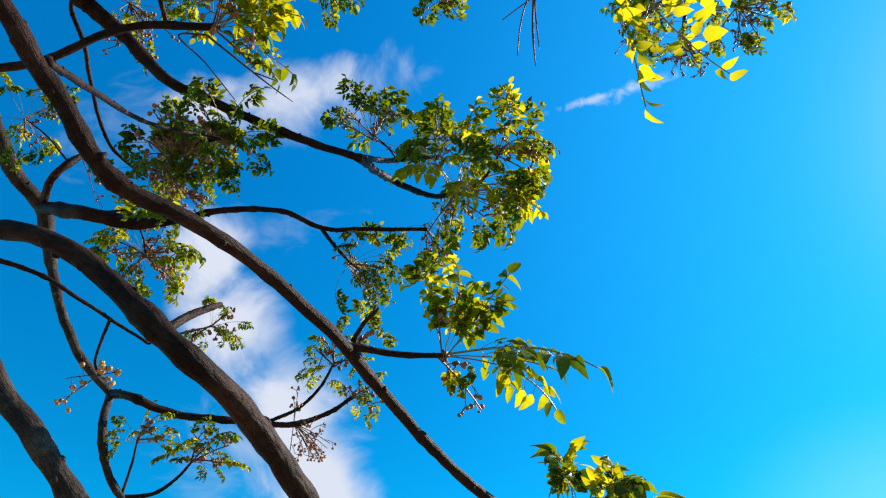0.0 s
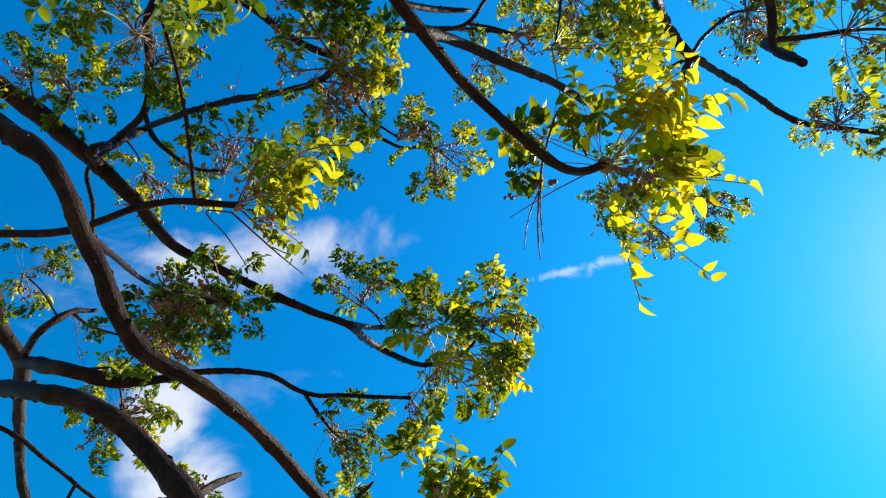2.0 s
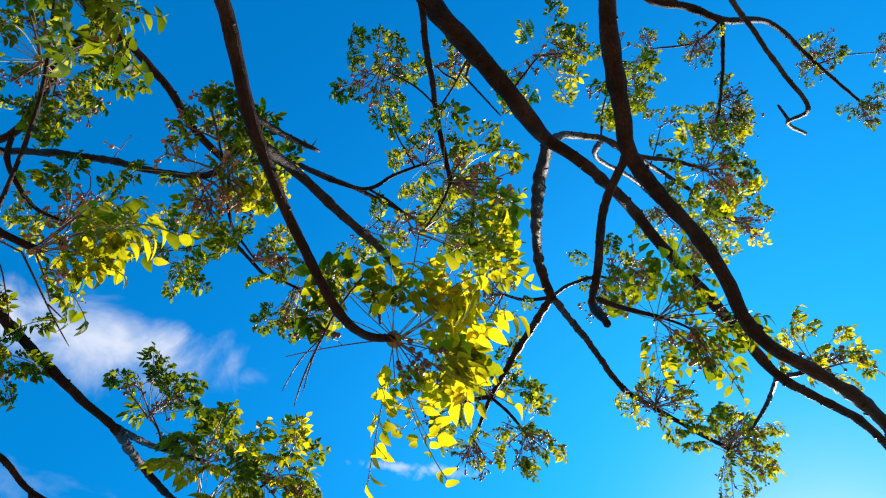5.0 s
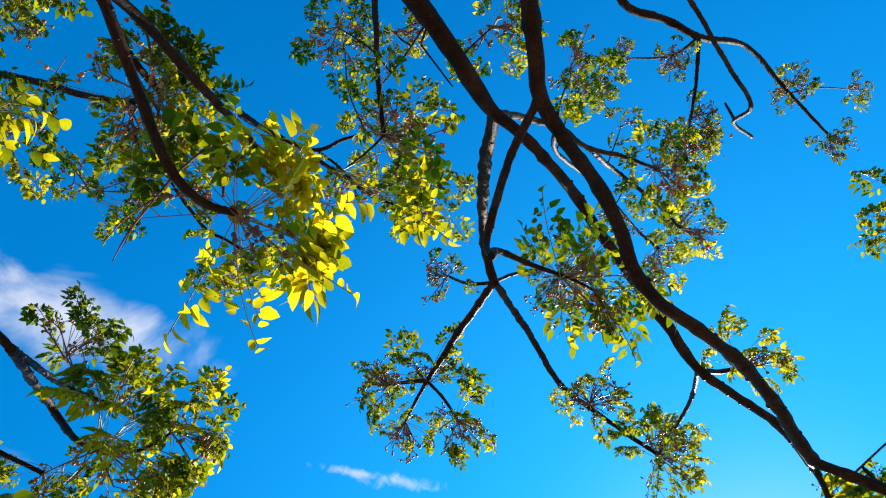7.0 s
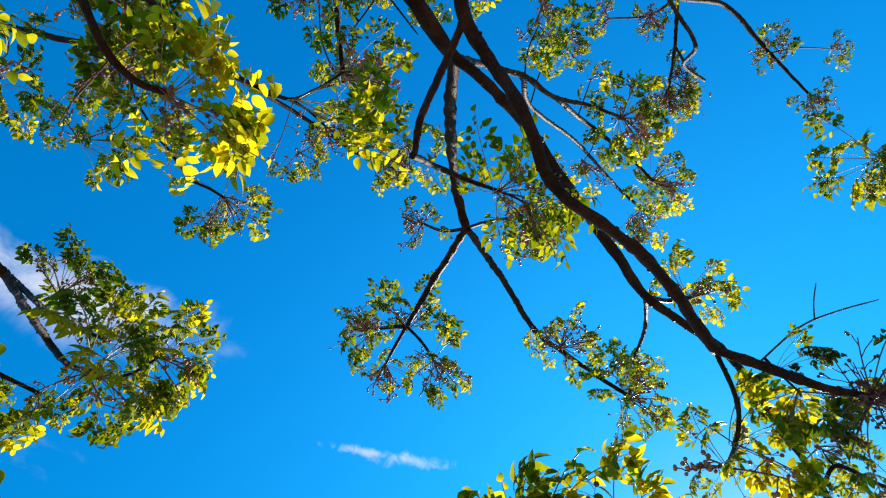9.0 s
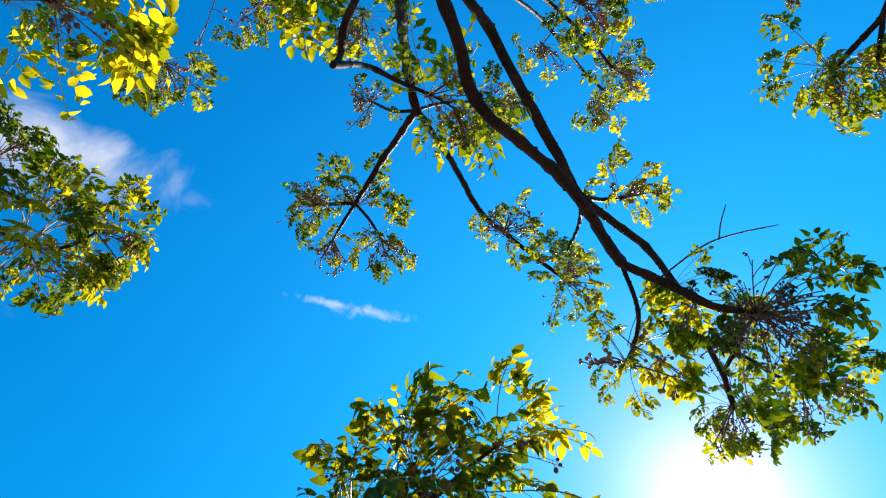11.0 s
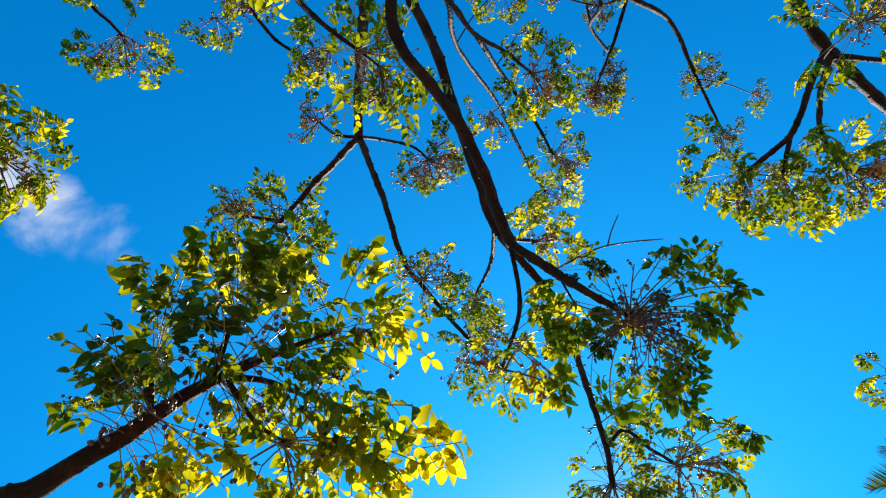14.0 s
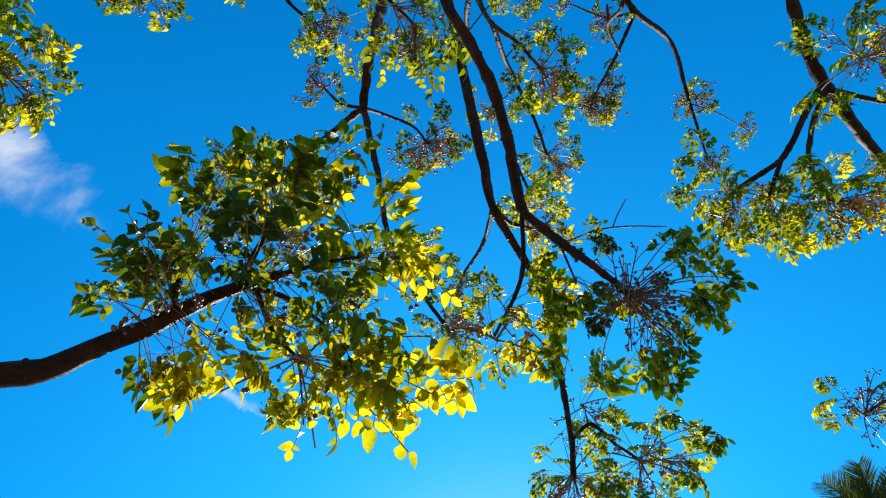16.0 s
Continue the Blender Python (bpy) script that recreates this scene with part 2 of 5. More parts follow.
stalk = plain_material("leaf_stalk", (0.10, 0.10, 0.03), (0.26, 0.20, 0.06), 40.0, 0.5)
berry_stalk = plain_material("berry_stalk", (0.06, 0.024, 0.02), (0.17, 0.07, 0.05), 40.0, 0.5)
dark_berry = plain_material("ripe_berry_skin", (0.035, 0.016, 0.03), (0.12, 0.05, 0.05), 60.0, 0.5)
berry_skin = plain_material("berry_skin", (0.10, 0.032, 0.018), (0.38, 0.15, 0.05), 60.0, 0.45)
# Darker leaf copy that passes less light; stands in for leaves in shade.
leaf_shaded = leaf_material("mature_leaf", ((0.0, (0.014, 0.036, 0.005)), (0.6, (0.027, 0.060, 0.007)), (1.0, (0.055, 0.082, 0.009))),
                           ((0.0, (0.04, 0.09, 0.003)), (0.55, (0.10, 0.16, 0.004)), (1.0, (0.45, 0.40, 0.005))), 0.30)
russet_berry = plain_material("russet_berry_skin", (0.28, 0.06, 0.025), (0.55, 0.19, 0.07), 60.0, 0.4)
golden_berry = plain_material("golden_berry_skin", (0.30, 0.11, 0.04), (0.62, 0.30, 0.10), 60.0, 0.4)
grass = plain_material("dry_grass", (0.12, 0.078, 0.044), (0.25, 0.165, 0.095), 1.3, 0.9)
palm_green = leaf_material("palm_leaf", ((0.0, (0.02, 0.035, 0.012)), (1.0, (0.05, 0.07, 0.02))), ((0.0, (0.06, 0.09, 0.01)), (1.0, (0.12, 0.14, 0.02))), 0.25)


# ---- building ----
def part(name, bm, mat, parent, label="", smooth=True):
    me = bpy.data.meshes.new(name)
    bm.to_mesh(me)
    bm.free()
    return mesh_part(name, me, mat, parent, label, smooth)


def mesh_part(name, me, mat, parent, label="", smooth=True):
    for m in (mat if isinstance(mat, (list, tuple)) else [mat]):
        if m.name not in [x.name for x in me.materials]:
            me.materials.append(m)
    if smooth:
        me.polygons.foreach_set("use_smooth", [True] * len(me.polygons))
    ob = new(name, me)
    ob.parent = parent
    if label:
        tagged(ob, label)
    return ob


# the ground, out of sight below
bm = bmesh.new()
for r in (0.0, 3.0, 9.0, 30.0, 120.0, 600.0):
    if r == 0.0:
        ring_ = [bm.verts.new((0, 0, 0))]
        continue
    fresh = [bm.verts.new((r * math.cos(a * math.tau / 48), r * math.sin(a * math.tau / 48), 0.05 * noise.noise((a * 0.7, r, 0)) * min(r / 9, 1))) for a in range(48)]
    for a in range(48):
        b = (a + 1) % 48
        bm.faces.new((ring_[0], fresh[a], fresh[b]) if len(ring_) == 1 else (ring_[a], fresh[a], fresh[b], ring_[b]))
    ring_ = fresh
ground = part("ground", bm, grass, None)
tagged(ground, "dry straw-coloured grass and reddish earth under the tree", "ground", kind="structure")

tree = tagged(new("chinaberry_tree"), "spreading chinaberry tree with sunlit leaves, berries and brown limbs", "tree")
sapling = tagged(new("chinaberry_sapling"), "low young chinaberry with a leaning stem and yellow-green leaves", "tree")


def glide(points, step):
    """Points along a smooth line through those given, about step apart, with how far along each lies (0 to 1)."""
    p = [Vector(q) for q in points]
    p = [2 * p[0] - p[1], *p, 2 * p[-1] - p[-2]]
    out = []
    for i in range(1, len(p) - 2):
        span = [max((p[i + k] - p[i + k - 1]).length, 1e-6) ** 0.5 for k in range(3)]
        m1 = (p[i + 1] - p[i]) + span[1] * ((p[i] - p[i - 1]) / span[0] - (p[i + 1] - p[i - 1]) / (span[0] + span[1]))
        m2 = (p[i + 1] - p[i]) + span[1] * ((p[i + 2] - p[i + 1]) / span[2] - (p[i + 2] - p[i]) / (span[1] + span[2]))
        n = max(2, int((p[i + 1] - p[i]).length / step))
        for k in range(n):
            t = k / n
            out.append(p[i] * (2 * t ** 3 - 3 * t * t + 1) + m1 * (t ** 3 - 2 * t * t + t) + p[i + 1] * (3 * t * t - 2 * t ** 3) + m2 * (t ** 3 - t * t))
    out.append(p[-2])
    far = [0.0]
    for a, b in zip(out, out[1:]):
        far.append(far[-1] + (b - a).length)
    return out, [d / far[-1] for d in far], far[-1]


def tube(bm, path, radius, sides, rough=0.0, seed=0, cap=True, mat=0):
    """A tube along path; radius(i) gives its half width, rough frays it."""
    side = None
    rings = []
    grain = bm.verts.layers.float_vector.get("grain") or bm.verts.layers.float_vector.new("grain")
    gone, round_ = 0.0, max(radius(0), 0.004)
    for i, p in enumerate(path):
        gone += (p - path[i - 1]).length if i else 0.0
        d = (path[min(i + 1, len(path) - 1)] - path[max(i - 1, 0)]).normalized()
        if side is None:
            side = d.orthogonal().normalized()
        side = (side - d * side.dot(d)).normalized()
        other = d.cross(side)
        ring = []
        for k in range(sides):
            a = k * math.tau / sides
            out = side * math.cos(a) + other * math.sin(a)
            r = radius(i)
            if rough:
                q = p * (0.35 / max(r, 0.004)) + out * 0.9 + Vector((seed, 0, 0))
                ridge = noise.noise((math.cos(a) * 3.0, math.sin(a) * 3.0, gone * 9.0 + seed)) + 0.6 * noise.noise((math.cos(a) * 7.0, math.sin(a) * 7.0, gone * 30.0 + seed))
                r *= 1 + rough * 0.8 * noise.noise(q) + rough * 0.6 * noise.noise(q * 3.1) + rough * 0.22 * ridge
            v = bm.verts.new(p + out * r)
            v[grain] = (math.cos(a) * round_, math.sin(a) * round_, gone * 0.36)
            ring.append(v)
        rings.append(ring)
    for a, b in zip(rings, rings[1:]):
        for k in range(sides):
            j = (k + 1) % sides
            bm.faces.new((a[k], a[j], b[j], b[k])).material_index = mat
    if cap:
        bm.faces.new(rings[-1]).material_index = mat
        bm.faces.new(list(reversed(rings[0]))).material_index = mat


LIMB_COUNT = [0]


def limb(kind, mat, *points, tree=tree):
    """One limb, branch or twig of the tree through the points (x, y, z, half width), with rough bark, swellings and scars."""
    LIMB_COUNT[0] += 1
    rng = random.Random(LIMB_COUNT[0] * 7)
    widths = [q[3] for q in points]
    big = max(widths)
    path, along, length = glide([q[:3] for q in points], max(0.012, min(big, 0.05) * 0.8))
    marks, spot = [0.0], 0
    for a, b in zip(points, points[1:]):
        marks.append(marks[-1] + (Vector(b[:3]) - Vector(a[:3])).length)
    thin = big < 0.004
    wander = 0.25 * min(big, 0.02)
    path = [p + noise.noise_vector(p * 9 + Vector((LIMB_COUNT[0], 0, 0))) * wander for p in path]
    knots = [(rng.random(), rng.uniform(0.06, 0.22)) for _ in range(int(length / 0.09))]
    flare = 0.5 if kind == "trunk" else 0.0

    def radius(i):
        s = along[i]
        r = float(np.interp(s * marks[-1], marks, widths))
        swell = sum(h * math.exp(-2 * (abs(s - k) * length / max(r * 1.3, 0.006)) ** 2) for k, h in knots)
        r *= 1 + min(swell, 0.22)
        r *= 1 + flare * math.exp(-s * length / 0.35)
        if kind == "twig" and s > 0.9:
            r *= 1 - 0.4 * (s - 0.9) / 0.1
        return r

    bm = bmesh.new()
    tube(bm, path, radius, 6 if thin else (28 if big > 0.02 else 14), 0.0 if thin else 0.16, LIMB_COUNT[0])
    if not thin:
        for _ in range(int(length / 0.06)):
            i = rng.randrange(1, len(path) - 1)
            d = (path[i + 1] - path[i - 1]).normalized()
            out = d.orthogonal().normalized()
            out.rotate(Matrix.Rotation(rng.random() * math.tau, 3, d))
            r = radius(i)
            size = min(r * 0.42, 0.008) * rng.uniform(0.6, 1.2)
            m = Matrix.Translation(path[i] + out * r * 0.95) @ out.to_track_quat("Z", "Y").to_matrix().to_4x4() @ Matrix.Diagonal((size, size * 1.4, size * 0.8, 1))
            bmesh.ops.create_icosphere(bm, subdivisions=1, radius=1, matrix=m)
    return part(kind, bm, mat, tree)


def leaflet_rows(rng, length, wide, bend, cup):
    """Stations along an oval, pointed, faintly toothed leaflet: lists of left, middle and right points."""
    n = 6
    rows = []
    for i in range(n + 1):
        s = i / n
        w = wide * (math.sin(math.pi * min(1, s ** 0.82)) ** 0.7) * (1 - 0.18 * s)
        if 0 < i < n:
            w *= 1 + rng.uniform(-0.12, 0.12)
        z = -bend * s * s * length
        rows.append((Vector((s * length, w, z + cup * w)), Vector((s * length, 0, z)), Vector((s * length, -w, z + cup * w))))
    return rows


def add_leaflet(bm, m, rng, length, wide=0.24, mat=0):
    rows = leaflet_rows(rng, length, wide * length, rng.uniform(0.1, 0.9), rng.uniform(0.05, 0.7))
    n = len(rows) - 1
    first, last = bm.verts.new(m @ rows[0][1]), bm.verts.new(m @ rows[n][1])
    mid = [[bm.verts.new(m @ p) for p in row] for row in rows[1:n]]
    for side in (0, 2):
        seq = [(first, None)] + [(r[1], r[side]) for r in mid] + [(last, None)]
        for (a, ao), (b, bo) in zip(seq, seq[1:]):
            face = [v for v in (a, b, bo, ao) if v is not None]
            if side == 2:
                face.reverse()
            bm.faces.new(face).material_index = mat


def frond_plan(rng, droop, fine=1.0, bare=(0.52, 0.68), keep=0.86):
    """The plan of one twice-feathered leaf of length 1 along x, bare to its middle and hooked down at its end: its stalks
    (lists of points with a half width) and the seats of its leaflets."""
    stalks, seats = [], []
    curl, sway = rng.uniform(-0.6, 0.6), rng.uniform(-0.3, 0.3)
    line, heading = [Vector((0, 0, 0))], 0.16 + 0.2 * droop
    for k in range(24):
        s = (k + 0.5) / 24
        heading -= droop * 2.4 * max(0.0, s - 0.12) / 24
        line.append(line[-1] + Vector((math.cos(heading), sway + (curl - sway) * s, math.sin(heading))) / 24)

    def spine(s):
        q = min(max(s, 0.0), 1.0) * 24
        i = min(int(q), 23)
        return line[i].lerp(line[i + 1], q - i)

    stalks.append(([spine(k / 10) for k in range(11)], 0.0055))

    def seat(p, d, size, side):
        x = (d + Vector((rng.uniform(-0.2, 0.2), rng.uniform(-0.2, 0.2), rng.uniform(-0.5, 0.15)))).normalized()
        y = Vector((0, 0, 1)).cross(x)
        y = y.normalized() if y.length > 1e-3 else Vector((0, 1, 0))
        m = Matrix((x, y, x.cross(y))).transposed().to_4x4()
        seats.append((Matrix.Translation(p) @ m @ Matrix.Rotation(rng.gauss(0, 0.55), 4, "X"), size * rng.uniform(0.7, 1.15)))

    start = rng.uniform(*bare)
    for k in range(6):
        s = start + (0.95 - start) * (k / 5) ** 0.9 + rng.uniform(-0.02, 0.02)
        p = spine(s)
        fwd = (spine(s + 0.03) - p).normalized()
        side = Vector((0, 0, 1)).cross(fwd)
        side = side.normalized() if side.length > 1e-3 else Vector((0, 1, 0))
        for hand in (1, -1):
            d = (fwd * 0.6 + side * hand).normalized()
            if k < 4:
                reach = (0.15, 0.155, 0.13, 0.09)[k] * rng.uniform(0.7, 1.25)
                end = p + d * reach + Vector((0, 0, -0.3 * reach * droop))
                stalks.append(([p, p.lerp(end, 0.55) + Vector((0, 0, 0.012)), end], 0.0030))
                across = Vector((0, 0, 1)).cross(d).normalized()
                for q in (0.42, 0.78) if k < 3 else (0.6,):
                    for h in (1, -1):
                        if rng.random() < keep:
                            seat(p.lerp(end, q), (d * 0.55 + across * h).normalized(), (0.145 - 0.02 * q) * fine, side)
                seat(end, d, 0.165 * fine, side)
            elif rng.random() < keep + 0.09:
                seat(p, d, 0.155 * fine, side)
    end = spine(1.0)
    seat(end, (end - spine(0.95)).normalized(), 0.17 * fine, Vector((0, 1, 0)))
    return stalks, seats


FRONDS = []
for k in range(28):
    rng = random.Random(500 + k)
    FRONDS.append(frond_plan(rng, (0.7, 1.0, 1.3, 1.6, 2.0)[k % 5] * rng.uniform(0.8, 1.2), 1.0 if k < 14 else 0.72))
for k in range(8):
    rng = random.Random(640 + k)
    FRONDS.append(frond_plan(rng, rng.uniform(0.2, 0.9), 1.0, (0.24, 0.42)))
for k in range(3):
    rng = random.Random(660 + k)
    FRONDS.append(frond_plan(rng, rng.uniform(0.1, 0.4), 0.78, (0.2, 0.3), 0.42))
for k in range(6):
    rng = random.Random(680 + k)
    FRONDS.append(frond_plan(rng, rng.uniform(0.3, 1.1), 0.92, (0.22, 0.46), 0.52))
LEAF_MESHES = []
for k, (stalks, seats) in enumerate(FRONDS):
    rng = random.Random(900 + k)
    bm = bmesh.new()
    for m, size in seats:
        add_leaflet(bm, m, rng, size, rng.uniform(0.28, 0.38), 0)
    for pts, r in stalks:
        tube(bm, pts, lambda i: r, 4, 0.0, 0, False, 1)
    me = bpy.data.meshes.new("leaf")
    bm.to_mesh(me)
    bm.free()
    me.materials.append(leaf_green)
    me.materials.append(stalk)
    me.polygons.foreach_set("use_smooth", [True] * len(me.polygons))
    LEAF_MESHES.append(me)
LEAFLET_MESHES = []
for k in range(12):
    rng = random.Random(1300 + k)
    bm = bmesh.new()
    add_leaflet(bm, Matrix(), rng, 1.0, rng.uniform(0.28, 0.38), 0)
    me = bpy.data.meshes.new("leaflet")
    bm.to_mesh(me)
    bm.free()
    me.materials.append(leaf_green)
    me.polygons.foreach_set("use_smooth", [True] * len(me.polygons))
    LEAFLET_MESHES.append(me)
bm = bmesh.new()
bmesh.ops.create_uvsphere(bm, u_segments=8, v_segments=6, radius=1)
BERRY = bpy.data.meshes.new("berry")
bm.to_mesh(BERRY)
bm.free()
BERRY.materials.append(berry_skin)
BERRY.polygons.foreach_set("use_smooth", [True] * len(BERRY.polygons))


def raw(me):
    co = np.empty(len(me.vertices) * 3, np.float32)
    me.vertices.foreach_get("co", co)
    return co.reshape(-1, 3), [tuple(p.vertices) for p in me.polygons], [p.material_index for p in me.polygons]


RAW_LEAVES = [raw(me) for me in LEAF_MESHES]
RAW_BERRY = raw(BERRY)


def gathered(name, pieces, mats, parent):
    """Many shaped pieces, each raw data with a pose, in one mesh under parent."""
    cos, faces, kinds, base = [], [], [], 0
    for (co, fs, ks), m in pieces:
        a = np.array(m)
        cos.append(co @ a[:3, :3].T + a[:3, 3])
        faces.extend(tuple(v + base for v in f) for f in fs)
        kinds.extend(ks)
        base += len(co)
    me = bpy.data.meshes.new(name)
    me.from_pydata(np.concatenate(cos).tolist(), [], faces)
    for m in mats:
        me.materials.append(m)
    me.polygons.foreach_set("material_index", kinds)
    ob = mesh_part(name, me, list(mats), parent)
    return tagged(ob, kind="stuff")


TINTED = {}


def tinted(me, mat):
    """The leaf mesh with that leaf material, made once."""
    if me.materials[0] is mat:
        return me
    key = (me.name, mat.name)
    if key not in TINTED:
        TINTED[key] = me.copy()
        TINTED[key].materials[0] = mat
    return TINTED[key]


STAND = Vector((0.6, 0.0, 1.3))


def panicle(bm, beads, rng, at, d, size, count, stout=1.0):
    """A branched spray of count berries on thin stalks, drooping from at towards d; poses of the berries go to beads."""
    main = [at + d * size * q + Vector((0, 0, -0.16 * size * q * q)) for q in (0, 0.25, 0.45, 0.65, 0.85, 1.0)]
    tube(bm, main, lambda i: (0.0028 - 0.0002 * i) * stout, 4, 0, 0, False)
    left = count
    k = 0
    while left > 0:
        a = main[2 + k % 4]
        k += 1
        e = (d * 0.55 + Vector((rng.uniform(-1, 1), rng.uniform(-1, 1), rng.uniform(-1, 0.7)))).normalized()
        b = a + e * size * rng.uniform(0.16, 0.34)
        tube(bm, [a, a.lerp(b, 0.5) + Vector((0, 0, 0.004)), b], lambda i: 0.0018 * stout, 3, 0, 0, False)
        for _ in range(min(left, rng.choice((2, 3, 3, 4)))):
            left -= 1
            f = (e + Vector((rng.uniform(-1, 1), rng.uniform(-1, 1), rng.uniform(-1, 0.8)))).normalized()
            tip = b + f * min(0.03, size * 0.16) * rng.uniform(0.5, 1.1)
            tube(bm, [b, tip], lambda i: 0.0013 * stout, 3, 0, 0, False)
            beads.append(Matrix.Translation(tip) @ Matrix.Scale(rng.choice((0.0045, 0.0055, 0.006, 0.0065, 0.0075)) * max(1.0, 1.0 + 0.4 * (stout - 1.0)), 4))


def berries_on(top, beads, close, skin):
    if skin is dark_berry:
        beads = [m @ Matrix.Scale(0.8, 4) for m in beads]
    if beads and close:
        for m in beads:
            ob = new("berry", tinted(BERRY, skin))
            ob.parent, ob.matrix_basis = top, m
    elif beads:
        gathered("fruit", [(RAW_BERRY, m) for m in beads], (skin,), top)


def spray(at, axis, reach, berries, seed, skin=berry_skin, tree=tree, swell=1.0):
    """A bare panicle of berries that has lost its leaves."""
    rng = random.Random(seed * 17)
    at, axis = Vector(at), Vector(axis).normalized()
    bm, beads = bmesh.new(), []
    for k in range(max(1, berries // 9)):
        d = (axis + Vector((rng.uniform(-1, 1), rng.uniform(-1, 1), rng.uniform(-1, 1))) * 0.35).normalized()
        panicle(bm, beads, rng, at, d, reach * rng.uniform(0.7, 1.0), min(berries, 9))
    beads = [m @ Matrix.Scale(swell, 4) for m in beads]
    top = part("berry_spray", bm, berry_stalk, tree)
    berries_on(top, beads, (at - STAND).length < 2.35, skin)
    return top


def cluster(at, axis, reach, count, spread, berries, seed, near=False, tree=tree, tints=(leaf_green, leaf_yellow, 0.3), skin=berry_skin, back=0.10, fine=False, broad=False, sparse=False, loose=False):
    """The leafy end of a twig: count feathered leaves that fan out round axis from its last stretch, with sprays of berries
    between them. tints: two leaf materials and the share of the second."""
    rng = random.Random(seed * 31)
    at, axis = Vector(at), Vector(axis).normalized()
    first = axis.orthogonal().normalized()
    second = axis.cross(first)
    bm = bmesh.new()
    tube(bm, [at - axis * 0.015, at, at + axis * 0.012], lambda i: (0.0045, 0.0055, 0.003)[i], 8, 0.2, seed)
    close = (at - STAND).length < 2.35
    count = count if close else round(count * 1.35)
    poses, beads = [], []
    for k in range(count):
        turn = k * 2.39996 + rng.uniform(-0.5, 0.5)
        lean = radians(spread) * math.sqrt((k + 0.5) / count) * rng.uniform(0.85, 1.15)
        d = axis * math.cos(lean) + (first * math.cos(turn) + second * math.sin(turn)) * math.sin(lean)
        d = (d + Vector((0.10, 0.0, -0.12))).normalized()
        up = Vector((rng.uniform(-0.5, 0.5), rng.uniform(-0.5, 0.5), 1.0))
        y = up.cross(d)
        y = y.normalized() if y.length > 0.05 else d.orthogonal().normalized()
        m = Matrix((d, y, d.cross(y))).transposed().to_4x4()
        size = reach * rng.uniform(0.70, 1.10)
        root = at - axis * reach * back * rng.random() + d * 0.004
        poses.append((Matrix.Translation(root) @ m @ Matrix.Rotation(rng.uniform(-0.5, 0.5), 4, "X") @ Matrix.Scale(size, 4),
                      36 + rng.randrange(3) if sparse else 39 + rng.randrange(6) if loose else 28 + rng.randrange(8) if broad else rng.randrange(14) + (14 if fine or not close else 0), tints[1] if rng.random() < tints[2] else tints[0]))
    sprays = max(1, round(berries / (4 if close else 3)))
    for k in range(sprays if berries else 0):
        d = (axis + Vector((rng.uniform(-1, 1), rng.uniform(-1, 1), rng.uniform(-0.8, 0.6))) * 1.2).normalized()
        panicle(bm, beads, rng, at - axis * reach * back * rng.random(), d, min(0.22, reach * rng.uniform(0.35, 0.8)), round((1.6 if close else 3.6) * berries / sprays), 0.5 if (at - STAND).length < 1.5 else 1.0 if close else 1.6)
    if near:
        for m, k, tint in poses:
            for pts, r in FRONDS[k][0]:
                tube(bm, [m @ p for p in pts], lambda i: r * reach * 0.7, 5, 0, 0, False)
    top = part("twig_tip", bm, stalk if near else berry_stalk, tree)
    if near:
        n = 0
        for m, k, tint in poses:
            for seat, size in FRONDS[k][1]:
                ob = new("leaflet", tinted(LEAFLET_MESHES[n % 12], tint))
                ob.parent, ob.matrix_basis = top, m @ seat @ Matrix.Scale(size, 4)
                n += 1
    elif close:
        for m, k, tint in poses:
            ob = new("leaf", tinted(LEAF_MESHES[k], tint))
            ob.parent, ob.matrix_basis = top, m
    else:
        for tint in sorted({p[2] for p in poses}, key=lambda x: x.name):
            gathered("foliage", [(RAW_LEAVES[k], m) for m, k, x in poses if x is tint], (tint, stalk), top)
    berries_on(top, beads, close, skin)
    return top

limb("trunk", bark, (-2.820, -0.700, -0.060, 0.21), (-2.780, -0.660, 0.900, 0.16), (-2.680, -0.560, 1.900, 0.15), (-2.580, -0.500, 2.800, 0.13), (-2.420, -0.540, 3.500, 0.10), (-2.100, -0.680, 4.300, 0.08), (-1.600, -0.900, 5.400, 0.06), (-1.200, -1.100, 6.600, 0.04))
# limbs over the first stretch
limb("limb", bark, (-2.620, -0.500, 2.300, 0.0275), (-1.900, 0.100, 2.750, 0.0259), (-1.300, 0.320, 2.750, 0.0242), (-0.926, 0.435, 2.688, 0.0205), (-0.790, 0.457, 2.608, 0.0188), (-0.727, 0.486, 2.579, 0.0171), (-0.646, 0.619, 2.491, 0.0150), (-0.554, 0.753, 2.390, 0.0157), (-0.455, 0.847, 2.389, 0.0147), (-0.342, 1.002, 2.380, 0.0136), (-0.224, 1.173, 2.340, 0.0139), (-0.159, 1.293, 2.310, 0.0142), (-0.059, 1.424, 2.241, 0.0125), (0.107, 1.587, 2.144, 0.0126), (0.364, 1.776, 2.094, 0.0127))
limb("branch", bark, (-0.213, 1.204, 2.342, 0.0085), (-0.107, 1.250, 2.347, 0.0073), (0.008, 1.290, 2.366, 0.0060))
limb("twig", bark, (-0.197, 1.219, 2.360, 0.0064), (-0.174, 1.207, 2.403, 0.0052), (-0.140, 1.191, 2.432, 0.0041))
